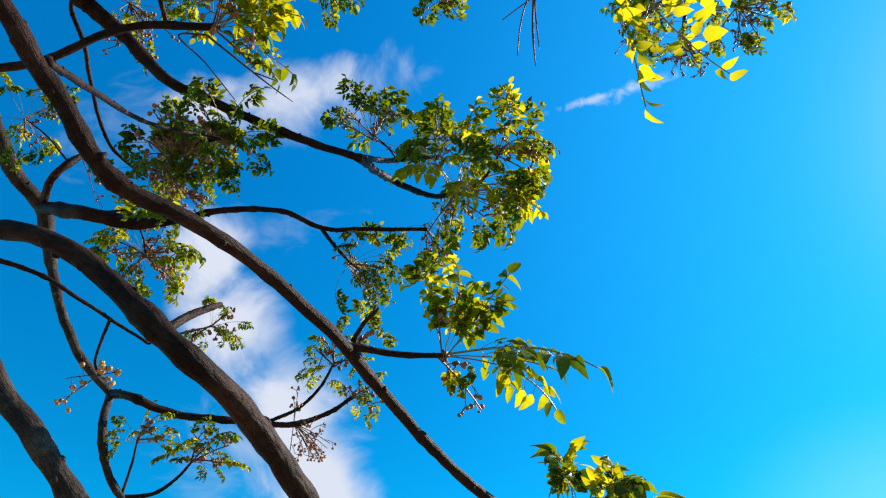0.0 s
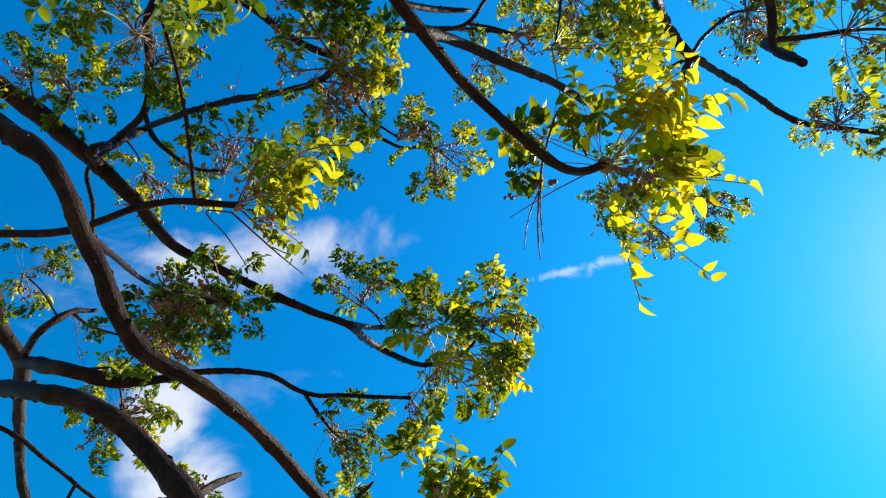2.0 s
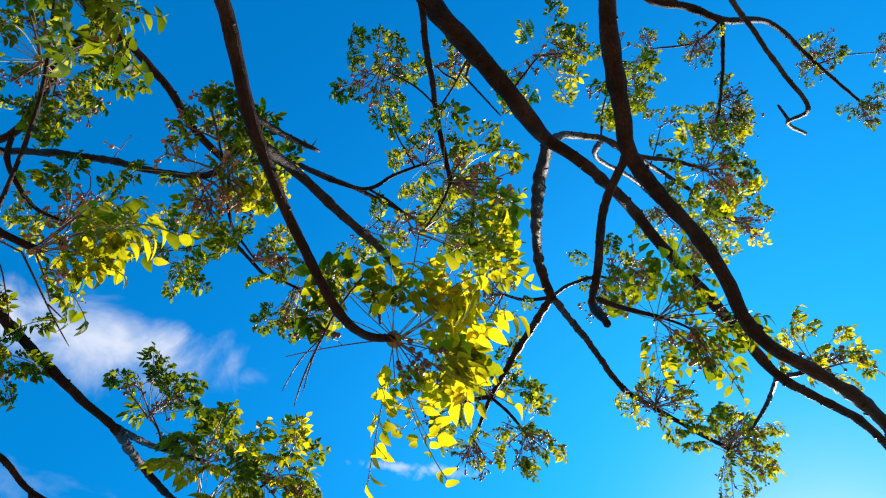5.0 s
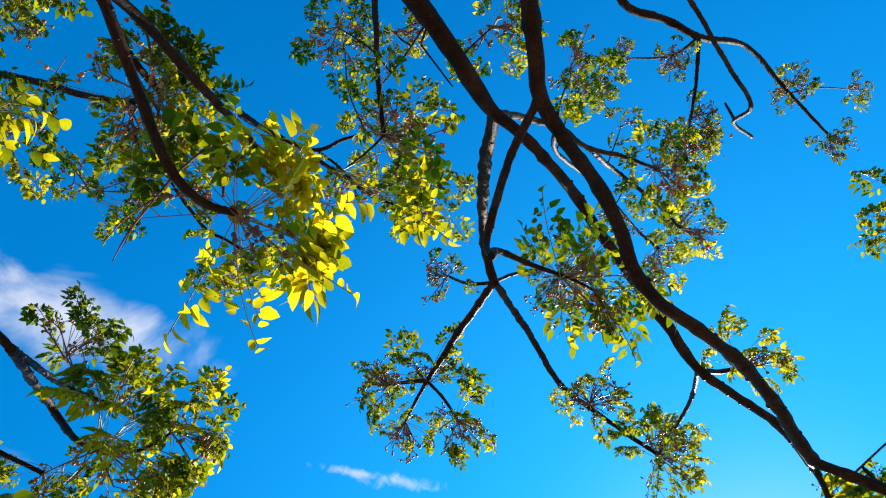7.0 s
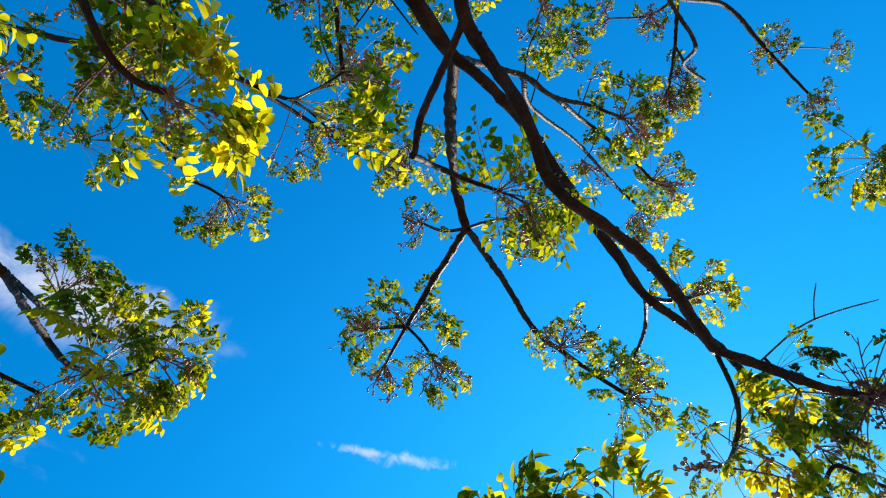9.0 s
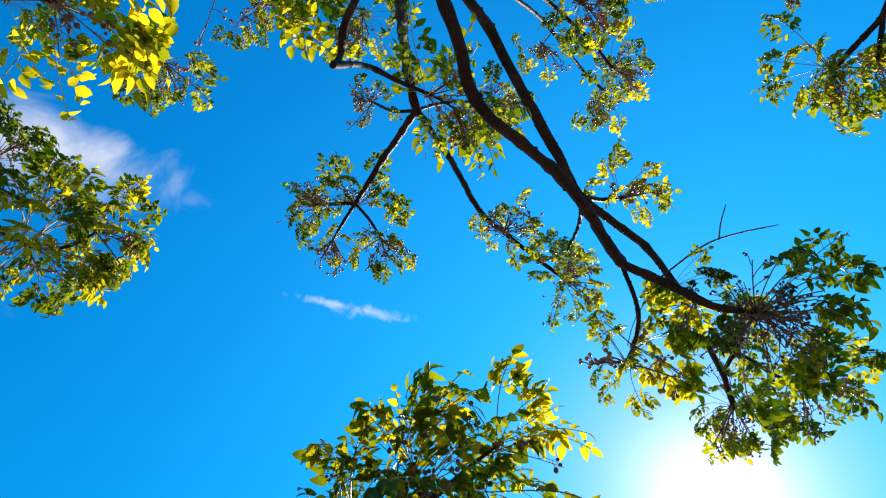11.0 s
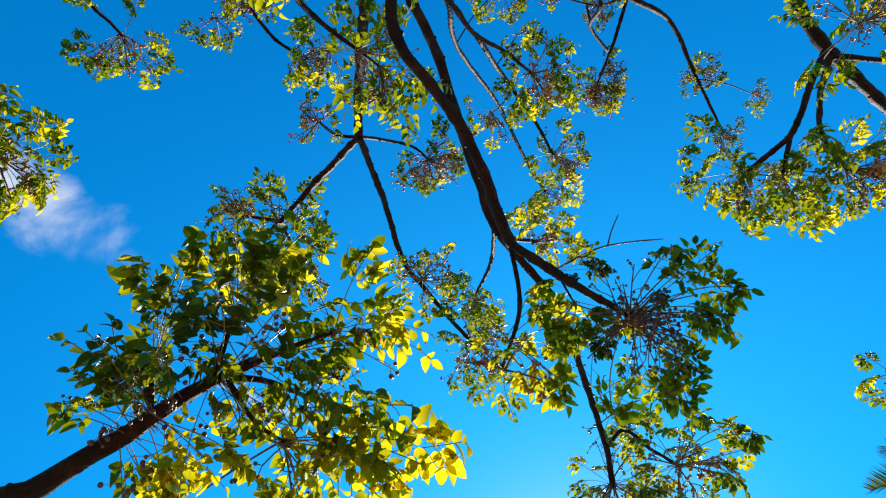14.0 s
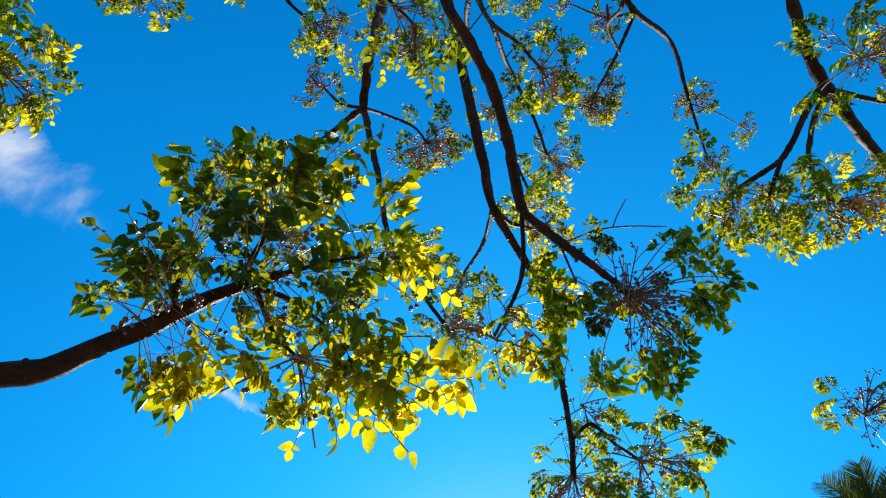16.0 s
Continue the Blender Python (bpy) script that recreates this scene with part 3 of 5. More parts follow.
limb("limb", bark, (-2.650, -0.550, 1.900, 0.0146), (-1.800, 0.150, 2.200, 0.0138), (-1.100, 0.420, 2.200, 0.0129), (-0.654, 0.607, 2.162, 0.0109), (-0.559, 0.566, 2.118, 0.0109), (-0.512, 0.547, 2.095, 0.0109), (-0.463, 0.540, 2.079, 0.0109), (-0.403, 0.556, 2.054, 0.0119), (-0.328, 0.575, 1.995, 0.0129), (-0.275, 0.597, 1.954, 0.0135), (-0.241, 0.643, 1.938, 0.0141), (-0.210, 0.698, 1.914, 0.0147), (-0.182, 0.760, 1.885, 0.0152), (-0.151, 0.829, 1.851, 0.0152))
limb("twig", bark, (-0.316, 0.618, 1.998, 0.0064), (-0.306, 0.647, 2.039, 0.0053), (-0.285, 0.680, 2.081, 0.0042))
limb("branch", bark, (-2.600, -0.500, 2.550, 0.0115), (-2.000, 0.150, 2.800, 0.0107), (-1.080, 0.755, 2.720, 0.0091), (-1.006, 0.750, 2.721, 0.0090), (-0.904, 0.765, 2.756, 0.0090), (-0.840, 0.773, 2.793, 0.0089), (-0.734, 0.759, 2.871, 0.0089), (-0.660, 0.762, 2.912, 0.0088), (-0.519, 0.789, 2.944, 0.0088))
limb("branch", bark, (-0.838, 0.773, 2.795, 0.0082), (-0.783, 0.727, 2.712, 0.0082), (-0.860, 0.964, 2.934, 0.0084), (-0.957, 1.335, 3.282, 0.0070), (-0.866, 1.632, 3.559, 0.0052))
limb("twig", twig_bark, (-0.517, 0.767, 2.876, 0.0023), (-0.569, 0.753, 2.853, 0.0023), (-0.527, 0.813, 2.842, 0.0018), (-0.471, 0.900, 2.812, 0.0013))
limb("twig", twig_bark, (-0.517, 0.767, 2.876, 0.0026), (-0.453, 0.833, 2.866, 0.0022), (-0.400, 0.877, 2.849, 0.0017), (-0.347, 0.923, 2.840, 0.0013))
limb("twig", twig_bark, (-0.426, 0.854, 2.859, 0.0020), (-0.379, 0.875, 2.856, 0.0013))
limb("limb", bark, (-2.550, -0.500, 3.000, 0.0539), (-2.900, 0.500, 3.800, 0.0504), (-2.054, 1.004, 4.319, 0.0427), (-1.870, 1.155, 4.331, 0.0399), (-1.700, 1.276, 4.263, 0.0370), (-1.498, 1.393, 4.153, 0.0314), (-1.340, 1.506, 4.057, 0.0257), (-1.164, 1.606, 3.914, 0.0231), (-0.968, 1.669, 3.842, 0.0204), (-0.600, 1.745, 3.695, 0.0172), (-0.340, 1.724, 3.553, 0.0140))
limb("branch", bark, (-0.340, 1.724, 3.553, 0.0133), (-0.250, 2.405, 4.299, 0.0133), (-0.023, 2.328, 4.240, 0.0086))
limb("branch", bark, (-0.340, 1.724, 3.553, 0.0170), (-0.256, 2.396, 4.116, 0.0170), (-0.053, 2.279, 3.888, 0.0136), (0.086, 2.170, 3.789, 0.0101))
limb("twig", bark, (-0.016, 2.250, 3.862, 0.0093), (0.065, 2.305, 3.915, 0.0093), (0.207, 2.207, 3.929, 0.0079), (0.288, 2.072, 3.974, 0.0065))
limb("branch", bark, (-1.534, 1.372, 4.172, 0.0192), (-1.505, 1.246, 4.091, 0.0192), (-1.501, 1.307, 4.298, 0.0181), (-1.512, 1.384, 4.613, 0.0171), (-1.238, 1.225, 4.470, 0.0160), (-0.932, 1.078, 4.318, 0.0149), (-0.677, 0.955, 4.123, 0.0139), (-0.479, 0.835, 3.952, 0.0128), (-0.384, 0.734, 3.851, 0.0118))
limb("twig", bark, (-0.387, 0.758, 3.960, 0.0062), (-0.300, 0.938, 3.925, 0.0052), (-0.156, 1.046, 3.923, 0.0042))
limb("branch", bark, (-2.500, -0.500, 3.100, 0.0193), (-1.700, -0.700, 3.600, 0.0181), (-1.082, 0.297, 3.829, 0.0153), (-0.982, 0.440, 3.907, 0.0152), (-0.872, 0.501, 3.996, 0.0150), (-0.731, 0.602, 4.075, 0.0149), (-0.588, 0.733, 4.133, 0.0147), (-0.423, 0.809, 4.154, 0.0145))
limb("branch", bark, (-2.500, -0.500, 3.200, 0.0256), (-1.700, -0.700, 4.300, 0.0240), (-1.115, 0.307, 4.288, 0.0203), (-1.119, 0.485, 4.312, 0.0195), (-1.178, 0.626, 4.312, 0.0187), (-1.239, 0.747, 4.309, 0.0178), (-1.263, 0.913, 4.302, 0.0170), (-1.333, 1.144, 4.296, 0.0162), (-1.571, 1.351, 4.359, 0.0153))
limb("twig", bark, (-1.333, 1.144, 4.296, 0.0115), (-1.266, 1.204, 4.180, 0.0115), (-1.183, 1.261, 4.131, 0.0097), (-1.058, 1.318, 4.094, 0.0079), (-0.948, 1.335, 4.126, 0.0062))
limb("twig", bark, (-1.512, 1.384, 4.613, 0.0124), (-1.855, 1.631, 4.618, 0.0124), (-1.811, 1.777, 4.496, 0.0111), (-1.780, 1.984, 4.308, 0.0098), (-1.686, 2.133, 4.109, 0.0085), (-1.502, 2.240, 3.985, 0.0072))
limb("limb", pale_bark, (-2.600, -0.500, 2.800, 0.0443), (-3.600, 0.900, 3.400, 0.0415), (-2.345, 1.835, 4.289, 0.0352), (-2.202, 2.055, 4.082, 0.0357), (-2.123, 2.197, 3.939, 0.0363), (-2.044, 2.336, 3.878, 0.0368), (-2.007, 2.437, 3.745, 0.0296), (-1.946, 2.513, 3.567, 0.0223), (-1.841, 2.591, 3.348, 0.0211), (-1.740, 2.716, 3.186, 0.0198), (-1.622, 2.818, 3.082, 0.0185))
limb("branch", bark, (-1.622, 2.818, 3.082, 0.0197), (-1.403, 2.655, 2.968, 0.0197), (-1.267, 2.739, 2.936, 0.0176), (-1.031, 2.832, 2.944, 0.0155), (-0.727, 2.916, 2.963, 0.0134), (-0.570, 2.924, 3.020, 0.0113), (-0.441, 2.905, 3.102, 0.0092))
limb("twig", bark, (-0.841, 2.886, 2.961, 0.0092), (-0.705, 2.888, 3.033, 0.0083), (-0.602, 2.857, 3.139, 0.0075), (-0.546, 2.811, 3.240, 0.0066))
limb("branch", pale_bark, (-1.622, 2.818, 3.082, 0.0184), (-1.511, 2.670, 2.817, 0.0184), (-1.482, 2.739, 2.691, 0.0167), (-1.411, 2.817, 2.581, 0.0149), (-1.318, 2.889, 2.499, 0.0132))
limb("twig", bark, (-1.411, 2.817, 2.581, 0.0092), (-1.292, 2.864, 2.608, 0.0092), (-1.210, 2.874, 2.679, 0.0072), (-1.151, 2.866, 2.763, 0.0053))
limb("twig", bark, (-1.407, 2.814, 2.595, 0.0066), (-1.385, 2.774, 2.731, 0.0053), (-1.378, 2.743, 2.810, 0.0039))
limb("branch", bark, (-2.044, 2.336, 3.878, 0.0184), (-1.833, 2.068, 3.829, 0.0184), (-1.758, 2.070, 3.964, 0.0144), (-1.706, 2.154, 4.077, 0.0103))
limb("twig", pale_bark, (-1.758, 2.070, 3.964, 0.0086), (-1.687, 2.145, 3.948, 0.0086), (-1.554, 2.223, 3.967, 0.0057))
limb("branch", bark, (-2.044, 2.336, 3.878, 0.0326), (-1.669, 2.154, 3.656, 0.0326), (-1.448, 2.227, 3.663, 0.0268), (-1.262, 2.238, 3.691, 0.0213), (-1.138, 2.248, 3.749, 0.0158), (-0.962, 2.277, 3.800, 0.0145), (-0.778, 2.325, 3.818, 0.0131), (-0.605, 2.366, 3.748, 0.0117), (-0.349, 2.359, 3.734, 0.0103), (-0.076, 2.370, 3.740, 0.0089))
limb("twig", bark, (-0.605, 2.366, 3.748, 0.0099), (-0.502, 2.348, 3.592, 0.0099), (-0.441, 2.448, 3.581, 0.0063))
limb("twig", bark, (-1.669, 2.154, 3.656, 0.0054), (-1.450, 2.198, 3.751, 0.0054), (-1.367, 2.143, 3.858, 0.0041))
limb("branch", bark, (-3.411, 1.041, 3.534, 0.0131), (-3.400, 1.200, 3.350, 0.0131), (-1.827, 1.916, 3.213, 0.0111), (-1.739, 1.934, 3.193, 0.0101), (-1.586, 2.008, 3.166, 0.0091), (-1.465, 2.127, 3.127, 0.0080), (-1.349, 2.230, 3.085, 0.0070), (-1.248, 2.314, 3.044, 0.0060))
limb("twig", bark, (-1.380, 2.202, 3.100, 0.0072), (-1.405, 2.242, 3.015, 0.0064), (-1.420, 2.282, 2.933, 0.0056), (-1.404, 2.314, 2.894, 0.0048))
limb("limb", pale_bark, (-2.700, -0.600, 1.400, 0.0299), (-2.300, 0.000, 2.300, 0.0280), (-1.209, 0.730, 2.634, 0.0237), (-0.956, 0.888, 2.340, 0.0224), (-0.808, 0.951, 2.189, 0.0211), (-0.741, 0.966, 2.110, 0.0198), (-0.679, 0.987, 2.050, 0.0185), (-0.612, 1.022, 1.979, 0.0172), (-0.556, 1.076, 1.909, 0.0159))
# limbs over the middle stretch
limb("limb", bark, (-2.612, -0.519, 2.508, 0.0128), (-2.550, -0.500, 2.500, 0.0128), (-1.700, -1.000, 2.700, 0.0120), (-0.308, -0.200, 2.461, 0.0102), (-0.251, -0.086, 2.456, 0.0102), (-0.198, 0.002, 2.446, 0.0102), (-0.170, 0.043, 2.457, 0.0103), (-0.133, 0.101, 2.464, 0.0104), (-0.098, 0.155, 2.467, 0.0105), (-0.068, 0.190, 2.470, 0.0094), (0.010, 0.283, 2.499, 0.0083), (0.090, 0.344, 2.471, 0.0079), (0.156, 0.386, 2.456, 0.0075), (0.211, 0.415, 2.488, 0.0069), (0.255, 0.414, 2.516, 0.0063))
limb("branch", bark, (-0.068, 0.190, 2.470, 0.0085), (-0.003, 0.231, 2.549, 0.0085), (0.087, 0.280, 2.604, 0.0079), (0.177, 0.330, 2.662, 0.0072), (0.249, 0.373, 2.688, 0.0066))
limb("twig", bark, (-0.098, 0.155, 2.467, 0.0050), (-0.040, 0.178, 2.532, 0.0050), (0.008, 0.184, 2.561, 0.0034))
limb("twig", twig_bark, (0.221, 0.402, 2.522, 0.0027), (0.171, 0.332, 2.551, 0.0024), (0.146, 0.390, 2.509, 0.0021), (0.139, 0.449, 2.470, 0.0019), (0.138, 0.498, 2.429, 0.0016), (0.144, 0.537, 2.403, 0.0013))
limb("twig", twig_bark, (0.140, 0.440, 2.474, 0.0013), (0.122, 0.482, 2.442, 0.0011), (0.117, 0.527, 2.414, 0.0009))
limb("twig", twig_bark, (0.143, 0.418, 2.496, 0.0013), (0.139, 0.464, 2.438, 0.0011), (0.147, 0.511, 2.408, 0.0009))
limb("branch", bark, (-2.400, -0.500, 3.500, 0.0189), (-1.300, -1.300, 3.900, 0.0177), (-0.212, -0.413, 4.298, 0.0150), (0.025, -0.082, 4.215, 0.0138), (0.096, 0.022, 4.175, 0.0126), (0.183, 0.140, 4.078, 0.0113), (0.254, 0.241, 4.025, 0.0101), (0.398, 0.415, 3.934, 0.0089))
limb("twig", pale_bark, (0.327, 0.082, 4.689, 0.0064), (0.300, -0.021, 4.689, 0.0064), (0.291, 0.151, 4.685, 0.0051), (0.263, 0.355, 4.668, 0.0038))
limb("twig", bark, (0.327, 0.082, 4.689, 0.0051), (0.451, 0.126, 4.687, 0.0045), (0.563, 0.164, 4.681, 0.0038))
limb("limb", bark, (-2.500, -0.500, 3.300, 0.0507), (-1.500, -1.500, 4.000, 0.0475), (-0.350, -0.377, 3.994, 0.0402), (-0.097, -0.206, 4.160, 0.0402), (0.070, -0.118, 4.276, 0.0402), (0.220, -0.066, 4.316, 0.0400), (0.458, 0.020, 4.337, 0.0397), (0.668, 0.114, 4.382, 0.0394), (0.770, 0.147, 4.423, 0.0307), (0.941, 0.158, 4.368, 0.0234), (1.182, 0.216, 4.421, 0.0245), (1.393, 0.289, 4.520, 0.0255), (1.678, 0.403, 4.280, 0.0256), (1.871, 0.471, 4.127, 0.0256), (2.086, 0.554, 3.987, 0.0196), (2.319, 0.573, 3.995, 0.0192), (2.561, 0.579, 3.987, 0.0187), (2.848, 0.657, 3.994, 0.0178), (3.215, 0.799, 3.968, 0.0168), (3.517, 0.918, 3.940, 0.0159), (3.689, 1.021, 3.844, 0.0149))
limb("branch", bark, (0.770, 0.147, 4.423, 0.0285), (0.900, 0.391, 4.673, 0.0285), (1.150, 0.741, 5.027, 0.0272), (1.305, 0.916, 5.143, 0.0260), (1.421, 1.015, 5.095, 0.0248))
limb("branch", bark, (1.421, 1.015, 5.095, 0.0215), (1.459, 1.461, 5.226, 0.0215), (1.508, 1.927, 5.336, 0.0160))
limb("twig", bark, (1.508, 1.927, 5.336, 0.0141), (1.391, 2.000, 5.310, 0.0141), (1.295, 2.076, 5.294, 0.0071))
limb("twig", bark, (1.508, 1.927, 5.336, 0.0123), (1.494, 2.050, 5.220, 0.0123), (1.497, 2.184, 5.142, 0.0070))
limb("twig", bark, (1.508, 1.927, 5.336, 0.0105), (1.643, 1.931, 5.237, 0.0105), (1.794, 1.979, 5.156, 0.0070))
limb("branch", bark, (1.421, 1.015, 5.095, 0.0205), (1.839, 1.234, 5.322, 0.0205), (2.378, 1.504, 5.405, 0.0187), (2.610, 1.521, 5.397, 0.0169), (2.856, 1.503, 5.277, 0.0152), (3.107, 1.474, 5.158, 0.0134))
limb("twig", bark, (1.421, 1.015, 5.095, 0.0112), (1.326, 1.142, 5.206, 0.0112), (1.173, 1.179, 5.230, 0.0064))
limb("twig", bark, (1.421, 1.015, 5.095, 0.0114), (1.550, 0.965, 5.301, 0.0114), (1.747, 0.874, 5.474, 0.0093), (1.921, 0.875, 5.629, 0.0072))
limb("twig", bark, (2.086, 0.554, 3.987, 0.0108), (2.304, 0.731, 4.201, 0.0108), (2.483, 0.985, 4.375, 0.0074))
limb("twig", bark, (2.086, 0.554, 3.987, 0.0117), (2.258, 0.535, 4.094, 0.0117), (2.337, 0.469, 4.112, 0.0079))
limb("branch", pale_bark, (0.770, 0.147, 4.423, 0.0199), (1.000, 0.107, 4.996, 0.0199), (1.191, 0.052, 5.104, 0.0173), (1.459, 0.053, 5.214, 0.0147), (1.623, -0.013, 5.173, 0.0121), (1.867, -0.066, 5.211, 0.0096))
limb("branch", bark, (1.459, 0.053, 5.214, 0.0165), (1.854, 0.092, 5.836, 0.0165), (2.255, 0.117, 5.988, 0.0133), (2.642, 0.182, 6.084, 0.0102))
limb("branch", bark, (1.191, 0.052, 5.104, 0.0163), (1.473, 0.210, 5.902, 0.0163), (2.182, 0.297, 6.847, 0.0156), (3.044, 0.496, 7.594, 0.0148), (3.436, 0.549, 7.827, 0.0141))
limb("limb", bark, (-2.520, -0.500, 2.900, 0.0262), (-1.200, -1.600, 3.000, 0.0246), (0.276, -0.494, 3.148, 0.0208), (0.393, -0.363, 3.184, 0.0208), (0.478, -0.259, 3.211, 0.0208), (0.537, -0.188, 3.209, 0.0211), (0.618, -0.095, 3.200, 0.0213), (0.688, -0.020, 3.211, 0.0216), (0.803, 0.039, 3.171, 0.0179), (0.937, 0.091, 3.052, 0.0174), (1.071, 0.190, 2.961, 0.0169), (1.154, 0.225, 2.924, 0.0162), (1.301, 0.226, 2.894, 0.0155), (1.499, 0.256, 2.908, 0.0158), (1.677, 0.320, 2.915, 0.0162), (1.824, 0.371, 2.942, 0.0165))
limb("branch", bark, (0.688, -0.020, 3.211, 0.0119), (0.708, 0.129, 3.212, 0.0119), (0.727, 0.283, 3.040, 0.0105), (0.755, 0.355, 3.044, 0.0091), (0.747, 0.339, 2.885, 0.0077))
limb("branch", bark, (0.747, 0.339, 2.885, 0.0092), (0.876, 0.414, 3.305, 0.0092), (0.969, 0.399, 3.303, 0.0077), (1.075, 0.374, 3.293, 0.0063))
limb("branch", bark, (1.824, 0.371, 2.942, 0.0078), (2.026, 0.494, 2.949, 0.0078), (2.113, 0.598, 2.960, 0.0069), (2.224, 0.722, 3.049, 0.0060))
limb("branch", bark, (1.824, 0.371, 2.942, 0.0143), (1.958, 0.313, 2.861, 0.0143), (2.041, 0.265, 2.780, 0.0116), (2.226, 0.217, 2.822, 0.0089))
limb("twig", twig_bark, (2.018, 0.355, 3.014, 0.0036), (2.068, 0.184, 3.047, 0.0032), (2.112, 0.086, 3.030, 0.0027), (2.164, -0.010, 3.000, 0.0023))
limb("twig", twig_bark, (2.084, 0.147, 3.042, 0.0027), (2.060, 0.106, 3.068, 0.0023), (2.038, 0.053, 3.094, 0.0018))
limb("branch", bark, (-1.600, -0.900, 5.300, 0.0458), (-0.300, -2.200, 5.700, 0.0400), (0.600, -1.650, 6.800, 0.0350), (1.561, -1.063, 7.312, 0.0320), (1.937, -1.158, 7.348, 0.0300), (2.290, -1.215, 7.382, 0.0280), (2.803, -1.447, 7.689, 0.0220), (3.546, -1.395, 7.915, 0.0180), (4.259, -1.325, 8.042, 0.0130))
limb("twig", bark, (2.290, -1.215, 7.382, 0.0180), (2.545, -0.904, 7.448, 0.0150), (2.789, -0.532, 7.499, 0.0110))
limb("twig", pale_bark, (2.290, -1.215, 7.382, 0.0130), (2.178, -0.961, 7.338, 0.0100), (1.886, -0.735, 7.433, 0.0070))
limb("branch", pale_bark, (-2.132, -0.666, 4.219, 0.0136), (-2.100, -0.700, 4.200, 0.0136), (-0.400, -1.900, 4.200, 0.0127), (0.649, -0.972, 4.319, 0.0108), (1.103, -0.710, 4.318, 0.0104), (1.309, -0.633, 4.330, 0.0100), (1.496, -0.563, 4.333, 0.0096), (1.657, -0.488, 4.289, 0.0092), (1.751, -0.421, 4.523, 0.0089), (1.935, -0.433, 4.658, 0.0085))
limb("twig", pale_bark, (1.730, -0.424, 4.477, 0.0079), (1.649, -0.466, 4.506, 0.0053))
limb("branch", bark, (3.517, 0.918, 3.940, 0.0110), (3.502, 0.790, 3.969, 0.0110), (3.536, 0.694, 3.764, 0.0095), (3.548, 0.596, 3.568, 0.0075))
# limbs over the last stretch
limb("limb", bark, (-2.100, -0.700, 4.300, 0.0430), (-0.200, -2.400, 4.600, 0.0402), (1.450, -1.751, 5.389, 0.0341), (2.282, -1.598, 5.238, 0.0341), (2.507, -1.518, 5.134, 0.0346), (2.793, -1.502, 5.129, 0.0350), (3.006, -1.522, 5.113, 0.0355), (3.322, -1.588, 5.122, 0.0360), (3.830, -1.718, 5.188, 0.0360), (4.226, -1.766, 4.952, 0.0360))
limb("branch", bark, (2.876, -1.346, 4.893, 0.0202), (2.846, -1.426, 4.930, 0.0202), (2.913, -1.247, 4.848, 0.0188), (2.993, -1.068, 4.751, 0.0175), (3.029, -0.967, 4.704, 0.0162), (3.041, -0.782, 4.687, 0.0149), (3.039, -0.612, 4.666, 0.0135))
limb("twig", bark, (3.029, -0.967, 4.704, 0.0137), (3.091, -0.863, 4.641, 0.0137), (3.164, -0.786, 4.620, 0.0086))
limb("branch", pale_bark, (2.925, -1.458, 4.999, 0.0187), (3.065, -1.276, 4.940, 0.0168), (3.247, -1.135, 4.832, 0.0148), (3.453, -1.120, 4.715, 0.0128))
limb("twig", bark, (2.934, -1.471, 4.990, 0.0187), (3.056, -1.597, 4.940, 0.0161), (3.204, -1.759, 4.853, 0.0134))
limb("limb", bark, (-1.338, 3.812, -0.050, 0.0329), (-1.279, 3.753, 0.700, 0.0329), (-0.948, 3.281, 1.240, 0.0329), (0.919, 1.916, 1.950, 0.0329), (1.046, 1.582, 1.939, 0.0275), (1.203, 1.265, 1.956, 0.0221), (1.249, 1.194, 1.974, 0.0208), (1.276, 1.122, 2.022, 0.0196), (1.310, 1.052, 2.077, 0.0181), (1.321, 1.003, 2.099, 0.0164), (1.335, 0.960, 2.127, 0.0147), (1.361, 0.888, 2.168, 0.0127), (1.396, 0.830, 2.223, 0.0107), tree=sapling)
limb("twig", bark, (1.321, 1.003, 2.099, 0.0058), (1.278, 0.961, 2.122, 0.0058), (1.246, 0.919, 2.127, 0.0034), tree=sapling)
limb("twig", bark, (1.361, 0.888, 2.168, 0.0067), (1.319, 0.810, 2.154, 0.0067), (1.290, 0.735, 2.146, 0.0038), tree=sapling)
limb("twig", bark, (1.361, 0.888, 2.168, 0.0073), (1.443, 0.862, 2.234, 0.0073), (1.579, 0.860, 2.304, 0.0045), tree=sapling)
# leaf clusters
cluster((0.008, 1.290, 2.366), (0.361, -0.520, 0.774), 0.240, 6, 36, 4, 1, broad=True)
cluster((0.008, 1.290, 2.366), (0.973, 0.224, -0.061), 0.337, 4, 16, 5, 101, loose=True, tints=(leaf_green, leaf_yellow, 0.5))
cluster((0.008, 1.290, 2.366), (0.350, 0.605, -0.715), 0.146, 3, 45, 5, 102)
cluster((0.364, 1.776, 2.094), (0.120, -0.563, 0.818), 0.300, 14, 75, 8, 2)
cluster((-0.219, 1.468, 2.526), (0.448, -0.578, 0.682), 0.108, 6, 70, 5, 3)
cluster((-0.519, 0.789, 2.944), (0.579, -0.682, 0.447), 0.323, 5, 34, 6, 4, loose=True, tints=(leaf_green, leaf_yellow, 0.2))
cluster((-0.519, 0.789, 2.944), (0.975, -0.131, 0.177), 0.270, 4, 26, 6, 104, loose=True, tints=(leaf_green, leaf_yellow, 0.3))
cluster((-0.519, 0.789, 2.944), (0.916, 0.219, -0.335), 0.245, 3, 22, 4, 105, loose=True, tints=(leaf_green, leaf_yellow, 0.25))
cluster((-0.866, 1.632, 3.559), (-0.834, 0.121, 0.538), 0.268, 16, 110, 14, 5)
